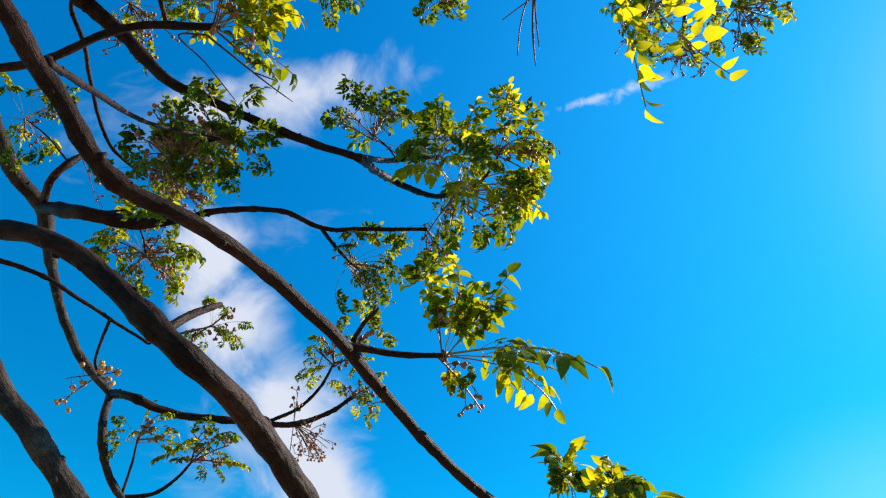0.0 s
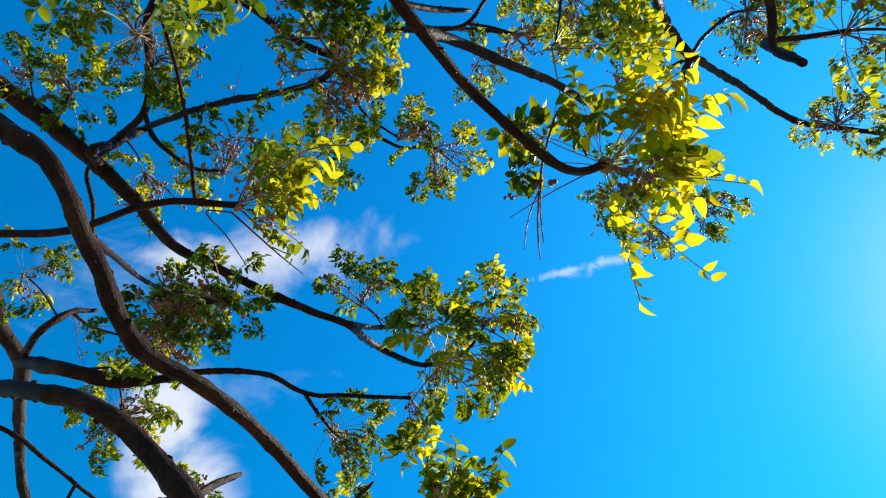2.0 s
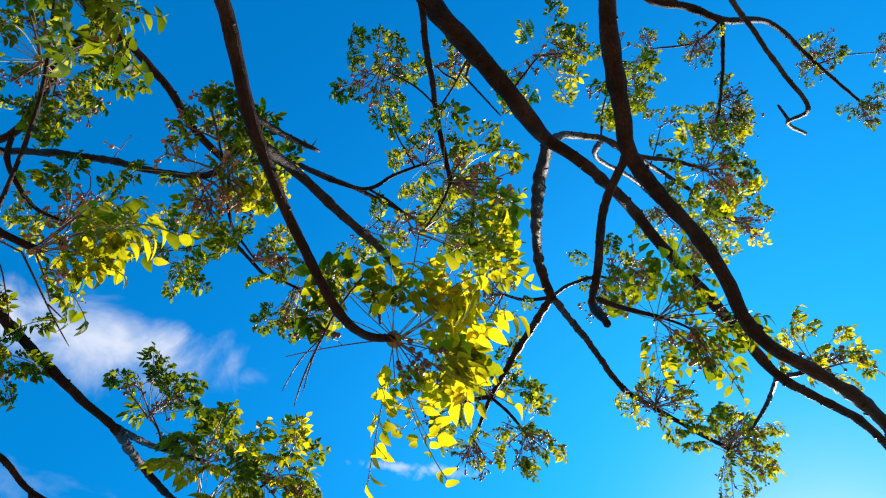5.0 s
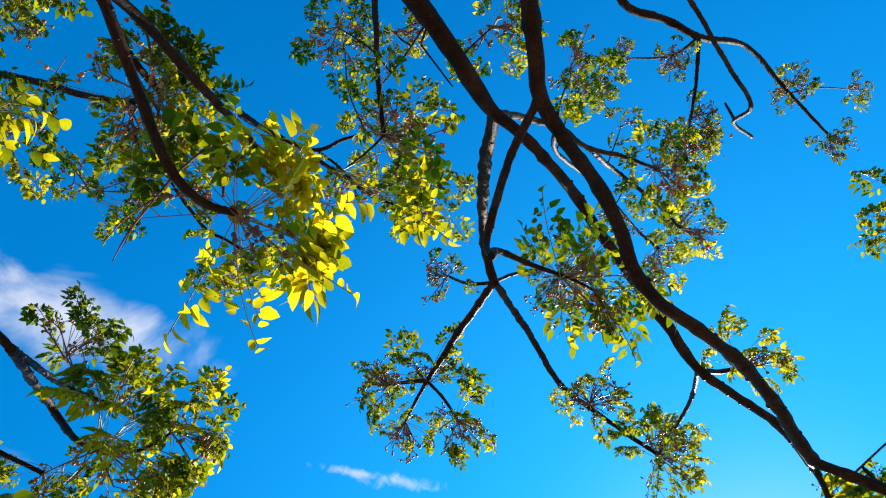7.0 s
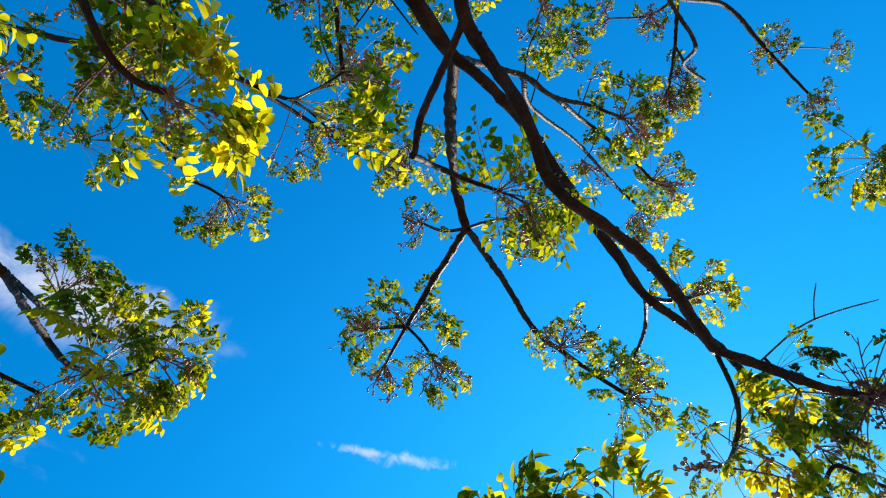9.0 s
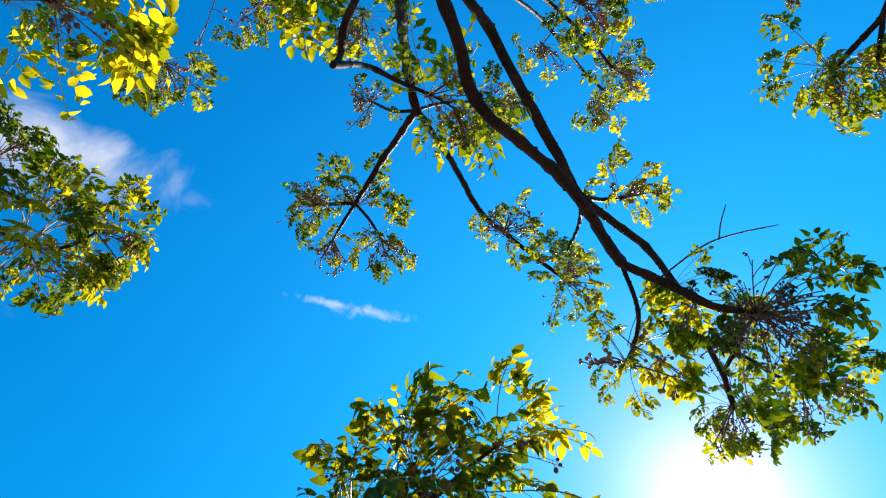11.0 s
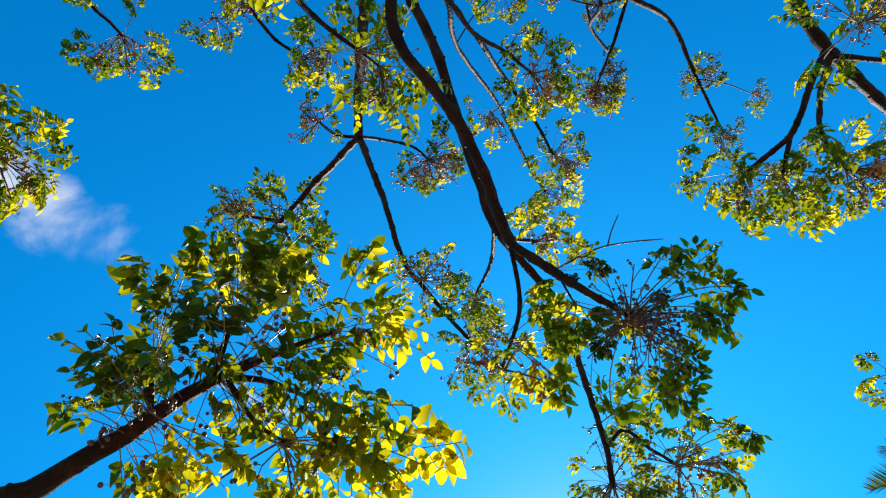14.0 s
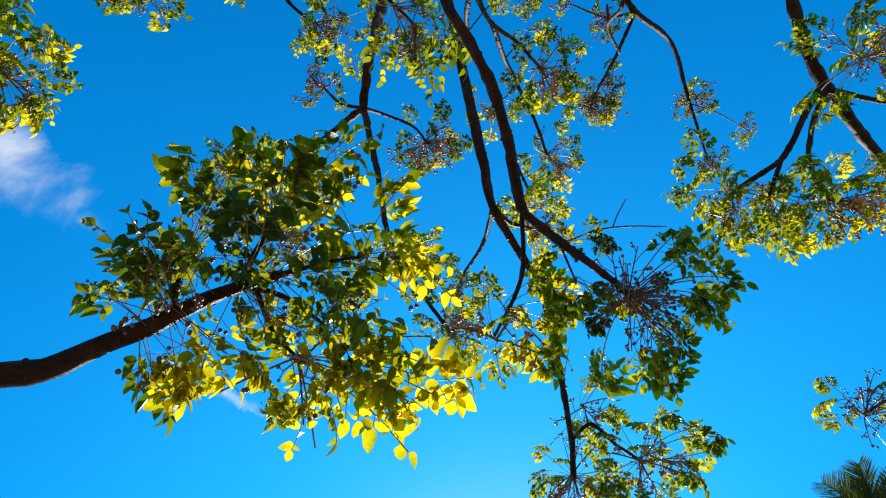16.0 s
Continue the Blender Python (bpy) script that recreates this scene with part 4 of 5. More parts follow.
cluster((-1.139, 1.744, 3.545), (0.427, 0.887, -0.176), 0.244, 10, 110, 12, 6)
cluster((-0.386, 2.323, 4.423), (0.090, -0.728, 0.679), 0.365, 12, 75, 20, 7)
cluster((0.086, 2.170, 3.789), (0.846, -0.533, 0.024), 0.449, 20, 105, 16, 8)
cluster((0.288, 2.072, 3.974), (0.945, -0.273, 0.182), 0.345, 16, 100, 12, 9)
cluster((-0.023, 2.328, 4.240), (0.475, -0.705, 0.526), 0.351, 12, 70, 10, 10)
cluster((-0.479, 0.835, 3.952), (0.855, 0.147, -0.497), 0.299, 16, 110, 18, 11)
cluster((-0.156, 1.046, 3.923), (0.676, -0.695, 0.243), 0.188, 10, 85, 16, 12)
cluster((-0.384, 0.734, 3.851), (0.992, -0.115, -0.061), 0.331, 9, 60, 14, 106)
cluster((-0.384, 0.734, 3.851), (-0.152, -0.891, 0.428), 0.331, 6, 40, 6, 107)
cluster((-0.469, 0.661, 3.977), (-0.376, -0.704, 0.603), 0.207, 10, 90, 8, 13)
cluster((-1.188, 0.710, 4.059), (-0.718, -0.084, 0.691), 0.334, 18, 120, 12, 14)
cluster((-0.690, 0.226, 3.060), (0.809, 0.000, -0.588), 0.340, 2, 16, 2, 15, broad=True, tints=(leaf_green, leaf_yellow, 0.25))
cluster((-0.690, 0.226, 3.060), (0.989, -0.148, 0.000), 0.270, 2, 22, 4, 331, broad=True, tints=(leaf_green, leaf_yellow, 0.1))
cluster((-0.690, 0.226, 3.060), (0.537, 0.716, -0.447), 0.260, 2, 22, 4, 332, broad=True, tints=(leaf_green, leaf_yellow, 0.1))
cluster((-0.690, 0.226, 3.060), (-0.894, 0.447, 0.000), 0.240, 2, 40, 4, 333, broad=True, tints=(leaf_green, leaf_yellow, 0.1))
cluster((-0.948, 1.335, 4.126), (0.377, -0.548, 0.747), 0.302, 13, 115, 18, 16)
cluster((-1.633, 1.060, 4.294), (-0.477, -0.200, 0.856), 0.271, 12, 120, 6, 17)
cluster((-1.261, 0.939, 4.408), (0.922, 0.301, -0.245), 0.263, 11, 120, 16, 18)
cluster((-1.433, 1.507, 4.361), (0.207, 0.774, -0.598), 0.263, 9, 110, 14, 19)
cluster((-1.737, 0.966, 4.200), (-0.254, -0.765, 0.592), 0.263, 11, 120, 6, 20)
cluster((-0.441, 2.448, 3.581), (0.994, 0.072, -0.085), 0.296, 12, 95, 14, 21)
cluster((-0.076, 2.370, 3.740), (0.446, 0.578, -0.683), 0.255, 9, 95, 8, 22)
cluster((-1.941, 1.863, 3.992), (-0.408, 0.359, 0.839), 0.255, 10, 120, 8, 23)
cluster((-1.457, 2.402, 3.603), (-0.000, 0.972, 0.237), 0.306, 14, 120, 16, 24)
cluster((-0.441, 2.905, 3.102), (0.802, 0.236, 0.549), 0.205, 9, 110, 14, 25)
cluster((-0.546, 2.811, 3.240), (-0.192, -0.475, 0.859), 0.234, 11, 110, 14, 26)
cluster((-1.151, 2.866, 2.763), (0.589, -0.357, 0.725), 0.248, 11, 110, 12, 27)
cluster((-1.378, 2.743, 2.810), (0.001, -0.484, 0.875), 0.190, 8, 110, 14, 28)
cluster((-1.076, 2.513, 3.263), (0.534, 0.785, 0.314), 0.184, 9, 120, 16, 29)
cluster((-1.248, 2.107, 3.812), (0.577, 0.814, -0.068), 0.263, 11, 120, 22, 30)
# near bunch: sun through the leaves is put into the brighter tint
cluster((0.255, 0.414, 2.516), (0.200, -0.941, 0.273), 0.239, 1, 14, 0, 31, near=True, loose=True, tints=(leaf_sunlit, leaf_sunlit, 1.0), skin=dark_berry)
cluster((0.255, 0.414, 2.516), (0.516, -0.763, 0.388), 0.215, 1, 14, 0, 234, near=True, loose=True, tints=(leaf_sunlit, leaf_sunlit, 1.0), skin=dark_berry)
cluster((0.255, 0.414, 2.516), (-0.675, -0.738, 0.015), 0.159, 1, 14, 0, 235, tints=(leaf_yellow, leaf_green, 0.2), skin=dark_berry)
cluster((0.255, 0.414, 2.516), (0.903, 0.425, -0.069), 0.155, 1, 14, 6, 237, tints=(leaf_yellow, leaf_green, 0.4), skin=dark_berry)
cluster((0.255, 0.414, 2.516), (0.842, -0.232, 0.487), 0.233, 1, 16, 8, 231, tints=(leaf_green, leaf_yellow, 0.8), skin=dark_berry)
cluster((0.255, 0.414, 2.516), (0.919, 0.222, 0.327), 0.262, 2, 10, 6, 232, tints=(leaf_green, leaf_yellow, 0.9), skin=dark_berry)
cluster((0.255, 0.414, 2.516), (0.300, 0.440, -0.846), 0.225, 2, 16, 0, 132, near=True, sparse=True, tints=(leaf_sunlit, leaf_yellow, 0.4))
cluster((0.255, 0.414, 2.516), (0.274, 0.497, -0.823), 0.240, 1, 9, 0, 131, near=True, sparse=True, tints=(leaf_sunlit, leaf_yellow, 0.3), skin=dark_berry)
cluster((0.255, 0.414, 2.516), (-0.911, -0.367, 0.189), 0.184, 3, 22, 0, 133, skin=dark_berry)
cluster((0.255, 0.414, 2.516), (0.240, -0.960, -0.144), 0.240, 2, 20, 0, 241, near=True, loose=True, tints=(leaf_sunlit, leaf_sunlit, 1.0), skin=dark_berry)
cluster((0.255, 0.414, 2.516), (0.677, -0.729, 0.104), 0.210, 1, 14, 0, 243, near=True, loose=True, tints=(leaf_sunlit, leaf_sunlit, 1.0), skin=dark_berry)
cluster((0.255, 0.414, 2.516), (0.083, -0.996, -0.033), 0.270, 1, 10, 0, 251, near=True, loose=True, tints=(leaf_sunlit, leaf_sunlit, 1.0))
cluster((0.255, 0.414, 2.516), (0.394, -0.887, -0.242), 0.270, 1, 10, 0, 252, near=True, loose=True, tints=(leaf_sunlit, leaf_sunlit, 1.0))
cluster((0.255, 0.414, 2.516), (0.956, -0.058, -0.289), 0.270, 1, 10, 0, 255, near=True, loose=True, tints=(leaf_sunlit, leaf_sunlit, 1.0))
cluster((0.255, 0.414, 2.516), (0.086, -0.937, -0.340), 0.240, 1, 10, 0, 253, near=True, loose=True, tints=(leaf_sunlit, leaf_sunlit, 1.0))
cluster((0.255, 0.414, 2.516), (-0.166, -0.943, -0.288), 0.240, 1, 10, 0, 254, near=True, loose=True, tints=(leaf_sunlit, leaf_sunlit, 1.0))
cluster((0.255, 0.414, 2.516), (-0.498, -0.833, 0.241), 0.200, 1, 16, 0, 244, near=True, broad=True, tints=(leaf_green, leaf_yellow, 0.4), skin=dark_berry)
cluster((0.342, 0.522, 3.544), (0.855, -0.509, 0.099), 0.408, 5, 28, 6, 35, fine=True, tints=(leaf_green, leaf_yellow, 0.45))
cluster((0.398, 0.415, 3.934), (0.907, -0.416, 0.068), 0.362, 11, 105, 22, 35)
limb("branch", bark, (-0.338, 0.940, 5.092, 0.0138), (-0.064, 0.888, 4.889, 0.0126), (0.138, 0.844, 4.897, 0.0107), (0.239, 0.714, 4.924, 0.0088), (0.363, 0.583, 4.939, 0.0070))
limb("twig", bark, (0.138, 0.844, 4.897, 0.0070), (0.272, 0.854, 4.886, 0.0070), (0.386, 0.875, 4.868, 0.0056))
cluster((0.363, 0.583, 4.939), (0.256, -0.889, 0.381), 0.294, 12, 115, 18, 135)
cluster((0.386, 0.875, 4.868), (0.994, -0.005, -0.112), 0.232, 9, 110, 24, 136)
cluster((-0.037, 0.329, 5.200), (0.260, -0.384, 0.886), 0.311, 10, 120, 16, 137)
cluster((1.132, -0.250, 5.310), (0.844, -0.536, 0.014), 0.301, 12, 115, 16, 138)
cluster((-0.717, 1.622, 4.744), (0.275, -0.798, 0.536), 0.319, 14, 115, 10, 139)
cluster((-0.062, 0.239, 4.852), (-0.091, 0.926, 0.365), 0.226, 9, 120, 16, 36)
cluster((0.187, 0.111, 4.883), (0.982, -0.126, -0.143), 0.196, 7, 110, 8, 37)
cluster((0.557, -0.153, 4.482), (0.968, -0.167, 0.189), 0.279, 11, 110, 16, 38)
cluster((1.295, 2.076, 5.294), (-0.951, 0.043, 0.306), 0.329, 10, 115, 39, 39)
cluster((1.497, 2.184, 5.142), (0.336, 0.889, -0.311), 0.283, 8, 110, 32, 40)
cluster((1.794, 1.979, 5.156), (0.977, 0.078, -0.199), 0.327, 10, 110, 32, 41)
cluster((1.508, 1.927, 5.336), (-0.350, -0.770, 0.533), 0.419, 9, 80, 18, 42)
cluster((2.456, 1.399, 5.172), (0.120, -0.714, 0.690), 0.332, 11, 120, 43, 43)
cluster((3.107, 1.474, 5.158), (0.481, -0.816, 0.320), 0.404, 13, 120, 50, 44)
cluster((1.173, 1.179, 5.230), (-0.957, -0.183, 0.225), 0.218, 7, 115, 32, 45)
cluster((1.921, 0.875, 5.629), (0.922, -0.181, 0.343), 0.359, 13, 120, 40, 46)
cluster((2.337, 0.469, 4.112), (0.065, -0.918, 0.391), 0.292, 11, 95, 12, 47, tints=(leaf_green, leaf_yellow, 0.8))
cluster((2.483, 0.985, 4.375), (0.292, 0.906, -0.307), 0.229, 8, 115, 14, 48)
cluster((1.867, -0.066, 5.211), (0.745, -0.622, 0.242), 0.372, 17, 115, 26, 49)
cluster((2.642, 0.182, 6.084), (0.941, -0.330, -0.078), 0.340, 11, 115, 20, 50)
cluster((3.436, 0.549, 7.827), (0.926, -0.373, -0.064), 0.500, 12, 115, 30, 51)
cluster((1.396, -0.277, 5.971), (0.957, 0.183, -0.225), 0.306, 10, 120, 10, 52)
cluster((1.075, 0.374, 3.293), (0.615, -0.655, 0.439), 0.270, 11, 105, 30, 53, loose=True)
cluster((1.171, 0.352, 3.240), (0.957, 0.183, -0.225), 0.240, 7, 70, 24, 54, loose=True)
cluster((2.224, 0.722, 3.049), (-0.876, 0.222, 0.429), 0.248, 9, 110, 16, 55)
cluster((2.113, 0.598, 2.960), (0.701, -0.679, 0.217), 0.294, 8, 70, 6, 56, tints=(leaf_green, leaf_yellow, 0.8))
# shade inside this bunch is put into the darker leaf tint
cluster((2.226, 0.217, 2.822), (0.113, -0.992, -0.048), 0.348, 4, 50, 40, 57, tints=(leaf_green, leaf_shaded, 0.5), skin=dark_berry, fine=True)
cluster((2.226, 0.217, 2.822), (0.662, -0.616, -0.426), 0.316, 3, 40, 44, 157, tints=(leaf_green, leaf_yellow, 0.2), skin=dark_berry, fine=True)
cluster((2.226, 0.217, 2.822), (0.836, 0.288, -0.467), 0.353, 3, 42, 30, 158, tints=(leaf_green, leaf_yellow, 0.5), skin=dark_berry, fine=True)
cluster((2.226, 0.217, 2.822), (-0.141, -0.989, -0.050), 0.420, 2, 14, 6, 161, tints=(leaf_green, leaf_yellow, 0.4), fine=True)
cluster((2.226, 0.217, 2.822), (0.772, -0.281, -0.571), 0.44, 1, 9, 0, 162, tints=(leaf_green, leaf_yellow, 0.8), fine=True)
cluster((1.958, 0.313, 2.861), (0.265, -0.926, 0.269), 0.161, 5, 36, 0, 159, tints=(leaf_shaded, leaf_green, 0.4), fine=True)
cluster((2.226, 0.217, 2.822), (-0.375, -0.927, 0.004), 0.182, 2, 34, 40, 163, tints=(leaf_shaded, leaf_green, 0.4), skin=dark_berry, fine=True)
cluster((2.226, 0.217, 2.822), (0.236, 0.970, 0.056), 0.196, 1, 30, 20, 160, tints=(leaf_shaded, leaf_green, 0.3), skin=dark_berry)
cluster((2.141, 0.347, 2.943), (0.670, 0.523, -0.528), 0.244, 7, 80, 6, 58)
cluster((3.689, 1.021, 3.844), (0.798, 0.350, -0.490), 0.405, 14, 115, 34, 59)
cluster((3.548, 0.596, 3.568), (0.870, -0.470, -0.145), 0.399, 15, 110, 30, 60)
cluster((3.460, 0.767, 4.074), (0.765, -0.640, -0.066), 0.332, 9, 105, 14, 61)
cluster((3.039, -0.612, 4.666), (0.928, 0.368, -0.060), 0.414, 16, 115, 18, 67)
cluster((3.164, -0.786, 4.620), (0.881, 0.311, -0.356), 0.419, 13, 110, 14, 68)
cluster((3.453, -1.120, 4.715), (0.924, -0.319, -0.209), 0.448, 16, 115, 40, 69)
cluster((2.618, -1.460, 4.433), (0.245, -0.955, 0.167), 0.381, 15, 120, 30, 70)
limb("twig", bark, (4.226, -1.766, 4.952, 0.0155), (4.417, -1.207, 4.246, 0.0155), (4.470, -0.876, 4.157, 0.0124), (4.499, -0.611, 4.149, 0.0094))
cluster((4.499, -0.611, 4.149), (-0.481, -0.801, 0.356), 0.334, 6, 110, 44, 71, tints=(leaf_green, leaf_yellow, 0.2), skin=dark_berry)
limb("twig", bark, (3.546, -1.395, 7.915, 0.0090), (3.869, -1.648, 8.120, 0.0070), (4.176, -1.820, 8.197, 0.0050))
cluster((2.789, -0.532, 7.499), (0.5, 0.6, -0.2), 0.360, 14, 110, 60, 62)
cluster((2.728, -0.625, 7.486), (0.8, -0.4, 0.1), 0.300, 8, 100, 40, 63)
cluster((1.886, -0.735, 7.433), (-0.8, 0.1, 0.3), 0.220, 6, 90, 24, 64)
cluster((2.178, -0.961, 7.338), (0.2, 0.5, -0.4), 0.260, 8, 110, 40, 65)
cluster((3.574, -1.506, 8.048), (0.3, -0.8, 0.2), 0.280, 10, 115, 30, 66)
cluster((4.259, -1.325, 8.042), (0.7, 0.3, -0.4), 0.300, 10, 100, 40, 72)
cluster((4.176, -1.820, 8.197), (0.9, -0.3, 0.0), 0.270, 7, 70, 16, 73)
cluster((3.546, -1.395, 7.915), (-0.5, 0.5, 0.2), 0.220, 6, 100, 20, 76)
cluster((0.880, 0.930, 5.867), (0.247, 0.918, -0.312), 0.421, 13, 120, 20, 74)
cluster((1.990, 0.324, 5.758), (0.881, 0.311, -0.356), 0.282, 8, 115, 16, 75)
cluster((1.681, -0.162, 5.705), (0.827, -0.550, -0.120), 0.191, 6, 115, 4, 77)
limb("twig", bark, (1.376, 0.806, 2.141, 0.0065), (1.422, 0.723, 2.199, 0.0050), (1.472, 0.659, 2.251, 0.0035), tree=sapling)
limb("twig", bark, (1.375, 0.843, 2.132, 0.0059), (1.479, 0.882, 2.140, 0.0047), (1.566, 0.884, 2.151, 0.0035), tree=sapling)
# shade tint on the left and middle leaves, yellow lit tint on the right
cluster((1.290, 0.735, 2.146), (-0.546, -0.824, 0.152), 0.277, 2, 16, 5, 400, near=True, tints=(leaf_shaded, leaf_green, 0.6), skin=dark_berry, back=0.15, loose=True, tree=sapling)
cluster((1.290, 0.735, 2.146), (-0.565, -0.463, 0.683), 0.240, 2, 26, 6, 401, tints=(leaf_shaded, leaf_green, 0.6), skin=dark_berry, back=0.15, tree=sapling)
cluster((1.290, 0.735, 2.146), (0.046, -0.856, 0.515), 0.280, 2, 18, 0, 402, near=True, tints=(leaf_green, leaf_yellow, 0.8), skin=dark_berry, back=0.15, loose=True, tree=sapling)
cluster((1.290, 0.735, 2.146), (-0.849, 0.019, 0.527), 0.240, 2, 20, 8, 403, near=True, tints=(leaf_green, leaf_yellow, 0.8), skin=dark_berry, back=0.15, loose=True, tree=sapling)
cluster((1.246, 0.919, 2.127), (-0.543, -0.800, 0.255), 0.240, 2, 24, 8, 404, tints=(leaf_shaded, leaf_green, 0.8), skin=dark_berry, back=0.15, loose=True, tree=sapling)
cluster((1.246, 0.919, 2.127), (-0.816, -0.554, 0.167), 0.240, 1, 14, 0, 405, near=True, tints=(leaf_shaded, leaf_green, 0.8), skin=dark_berry, back=0.15, tree=sapling)
cluster((1.246, 0.919, 2.127), (-0.222, -0.821, -0.526), 0.240, 2, 34, 4, 406, tints=(leaf_shaded, leaf_green, 0.3), skin=dark_berry, back=0.15, loose=True, tree=sapling)
cluster((1.321, 1.003, 2.099), (-0.986, 0.165, -0.004), 0.240, 2, 20, 10, 407, near=True, tints=(leaf_shaded, leaf_green, 0.4), skin=dark_berry, back=0.15, loose=True, tree=sapling)
cluster((1.321, 1.003, 2.099), (-0.873, -0.210, 0.441), 0.240, 2, 24, 10, 408, tints=(leaf_shaded, leaf_green, 0.4), skin=dark_berry, back=0.15, loose=True, tree=sapling)
cluster((1.310, 1.052, 2.077), (-0.929, 0.364, -0.071), 0.240, 1, 14, 8, 409, tints=(leaf_shaded, leaf_green, 0.6), skin=dark_berry, back=0.15, tree=sapling)
cluster((1.361, 0.888, 2.168), (-0.487, -0.836, -0.251), 0.332, 2, 34, 4, 410, tints=(leaf_shaded, leaf_green, 0.3), skin=dark_berry, back=0.15, loose=True, tree=sapling)
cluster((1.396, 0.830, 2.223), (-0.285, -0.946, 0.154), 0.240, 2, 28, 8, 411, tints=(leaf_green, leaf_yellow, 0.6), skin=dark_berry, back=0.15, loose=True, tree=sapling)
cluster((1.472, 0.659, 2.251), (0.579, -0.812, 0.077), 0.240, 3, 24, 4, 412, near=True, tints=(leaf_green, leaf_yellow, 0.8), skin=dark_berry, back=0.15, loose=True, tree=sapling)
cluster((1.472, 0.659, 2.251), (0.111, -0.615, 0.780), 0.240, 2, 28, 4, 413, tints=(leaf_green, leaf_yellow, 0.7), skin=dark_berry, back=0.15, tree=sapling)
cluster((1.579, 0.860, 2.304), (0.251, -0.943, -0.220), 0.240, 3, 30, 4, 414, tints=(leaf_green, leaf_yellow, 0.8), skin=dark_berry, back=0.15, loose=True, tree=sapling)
cluster((1.579, 0.860, 2.304), (-0.301, -0.880, -0.367), 0.306, 2, 38, 4, 415, tints=(leaf_shaded, leaf_green, 0.6), skin=dark_berry, back=0.15, loose=True, tree=sapling)
cluster((1.396, 0.830, 2.223), (0.595, -0.655, -0.467), 0.240, 2, 34, 4, 416, tints=(leaf_shaded, leaf_green, 0.4), skin=dark_berry, back=0.15, loose=True, tree=sapling)
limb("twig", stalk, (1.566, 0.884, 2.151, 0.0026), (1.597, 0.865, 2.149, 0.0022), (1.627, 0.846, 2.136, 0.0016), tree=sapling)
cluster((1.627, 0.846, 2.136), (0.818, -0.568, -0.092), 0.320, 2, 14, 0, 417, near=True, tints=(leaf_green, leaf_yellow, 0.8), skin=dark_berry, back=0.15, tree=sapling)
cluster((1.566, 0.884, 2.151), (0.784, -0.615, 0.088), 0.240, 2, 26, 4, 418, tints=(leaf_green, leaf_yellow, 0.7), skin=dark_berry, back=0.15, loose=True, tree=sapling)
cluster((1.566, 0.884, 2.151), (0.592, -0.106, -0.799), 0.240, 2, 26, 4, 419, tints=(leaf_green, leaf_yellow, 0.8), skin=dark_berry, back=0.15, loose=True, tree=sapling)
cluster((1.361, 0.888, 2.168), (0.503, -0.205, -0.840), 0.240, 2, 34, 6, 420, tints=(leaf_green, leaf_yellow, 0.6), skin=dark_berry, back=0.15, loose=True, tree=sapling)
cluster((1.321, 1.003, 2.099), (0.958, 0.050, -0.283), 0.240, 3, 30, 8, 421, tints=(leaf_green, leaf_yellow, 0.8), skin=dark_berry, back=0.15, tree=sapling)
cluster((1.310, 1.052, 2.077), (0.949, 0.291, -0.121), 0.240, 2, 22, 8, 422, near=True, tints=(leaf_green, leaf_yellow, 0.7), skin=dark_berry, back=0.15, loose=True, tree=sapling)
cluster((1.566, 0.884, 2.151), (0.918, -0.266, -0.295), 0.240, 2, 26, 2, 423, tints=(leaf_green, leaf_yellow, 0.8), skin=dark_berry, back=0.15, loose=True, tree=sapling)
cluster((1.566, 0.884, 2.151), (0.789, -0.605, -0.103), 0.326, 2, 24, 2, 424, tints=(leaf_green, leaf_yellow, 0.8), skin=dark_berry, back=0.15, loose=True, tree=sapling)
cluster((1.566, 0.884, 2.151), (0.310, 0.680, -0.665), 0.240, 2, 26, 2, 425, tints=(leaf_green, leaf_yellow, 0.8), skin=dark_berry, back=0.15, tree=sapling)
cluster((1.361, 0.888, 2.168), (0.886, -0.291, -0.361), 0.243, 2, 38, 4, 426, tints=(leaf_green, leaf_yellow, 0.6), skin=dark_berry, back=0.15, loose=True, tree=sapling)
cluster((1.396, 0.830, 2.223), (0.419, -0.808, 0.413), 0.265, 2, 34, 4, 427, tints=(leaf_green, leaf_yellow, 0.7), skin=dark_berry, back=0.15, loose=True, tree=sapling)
cluster((1.321, 1.003, 2.099), (-0.917, -0.227, 0.328), 0.240, 2, 38, 6, 428, tints=(leaf_shaded, leaf_green, 0.6), skin=dark_berry, back=0.15, loose=True, tree=sapling)
cluster((1.246, 0.919, 2.127), (-0.158, -0.912, 0.379), 0.240, 2, 38, 6, 429, tints=(leaf_shaded, leaf_green, 0.8), skin=dark_berry, back=0.15, tree=sapling)
cluster((1.290, 0.735, 2.146), (-0.475, -0.839, 0.264), 0.247, 1, 26, 0, 430, tints=(leaf_shaded, leaf_green, 0.6), skin=dark_berry, back=0.15, loose=True, tree=sapling)
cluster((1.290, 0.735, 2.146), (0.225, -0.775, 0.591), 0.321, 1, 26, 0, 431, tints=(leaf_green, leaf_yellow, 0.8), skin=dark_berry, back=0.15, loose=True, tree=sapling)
cluster((1.246, 0.919, 2.127), (-0.711, -0.485, 0.510), 0.240, 1, 26, 0, 432, tints=(leaf_shaded, leaf_green, 0.8), skin=dark_berry, back=0.15, loose=True, tree=sapling)
cluster((1.246, 0.919, 2.127), (-0.056, -0.744, -0.666), 0.291, 1, 26, 0, 433, tints=(leaf_shaded, leaf_green, 0.3), skin=dark_berry, back=0.15, loose=True, tree=sapling)
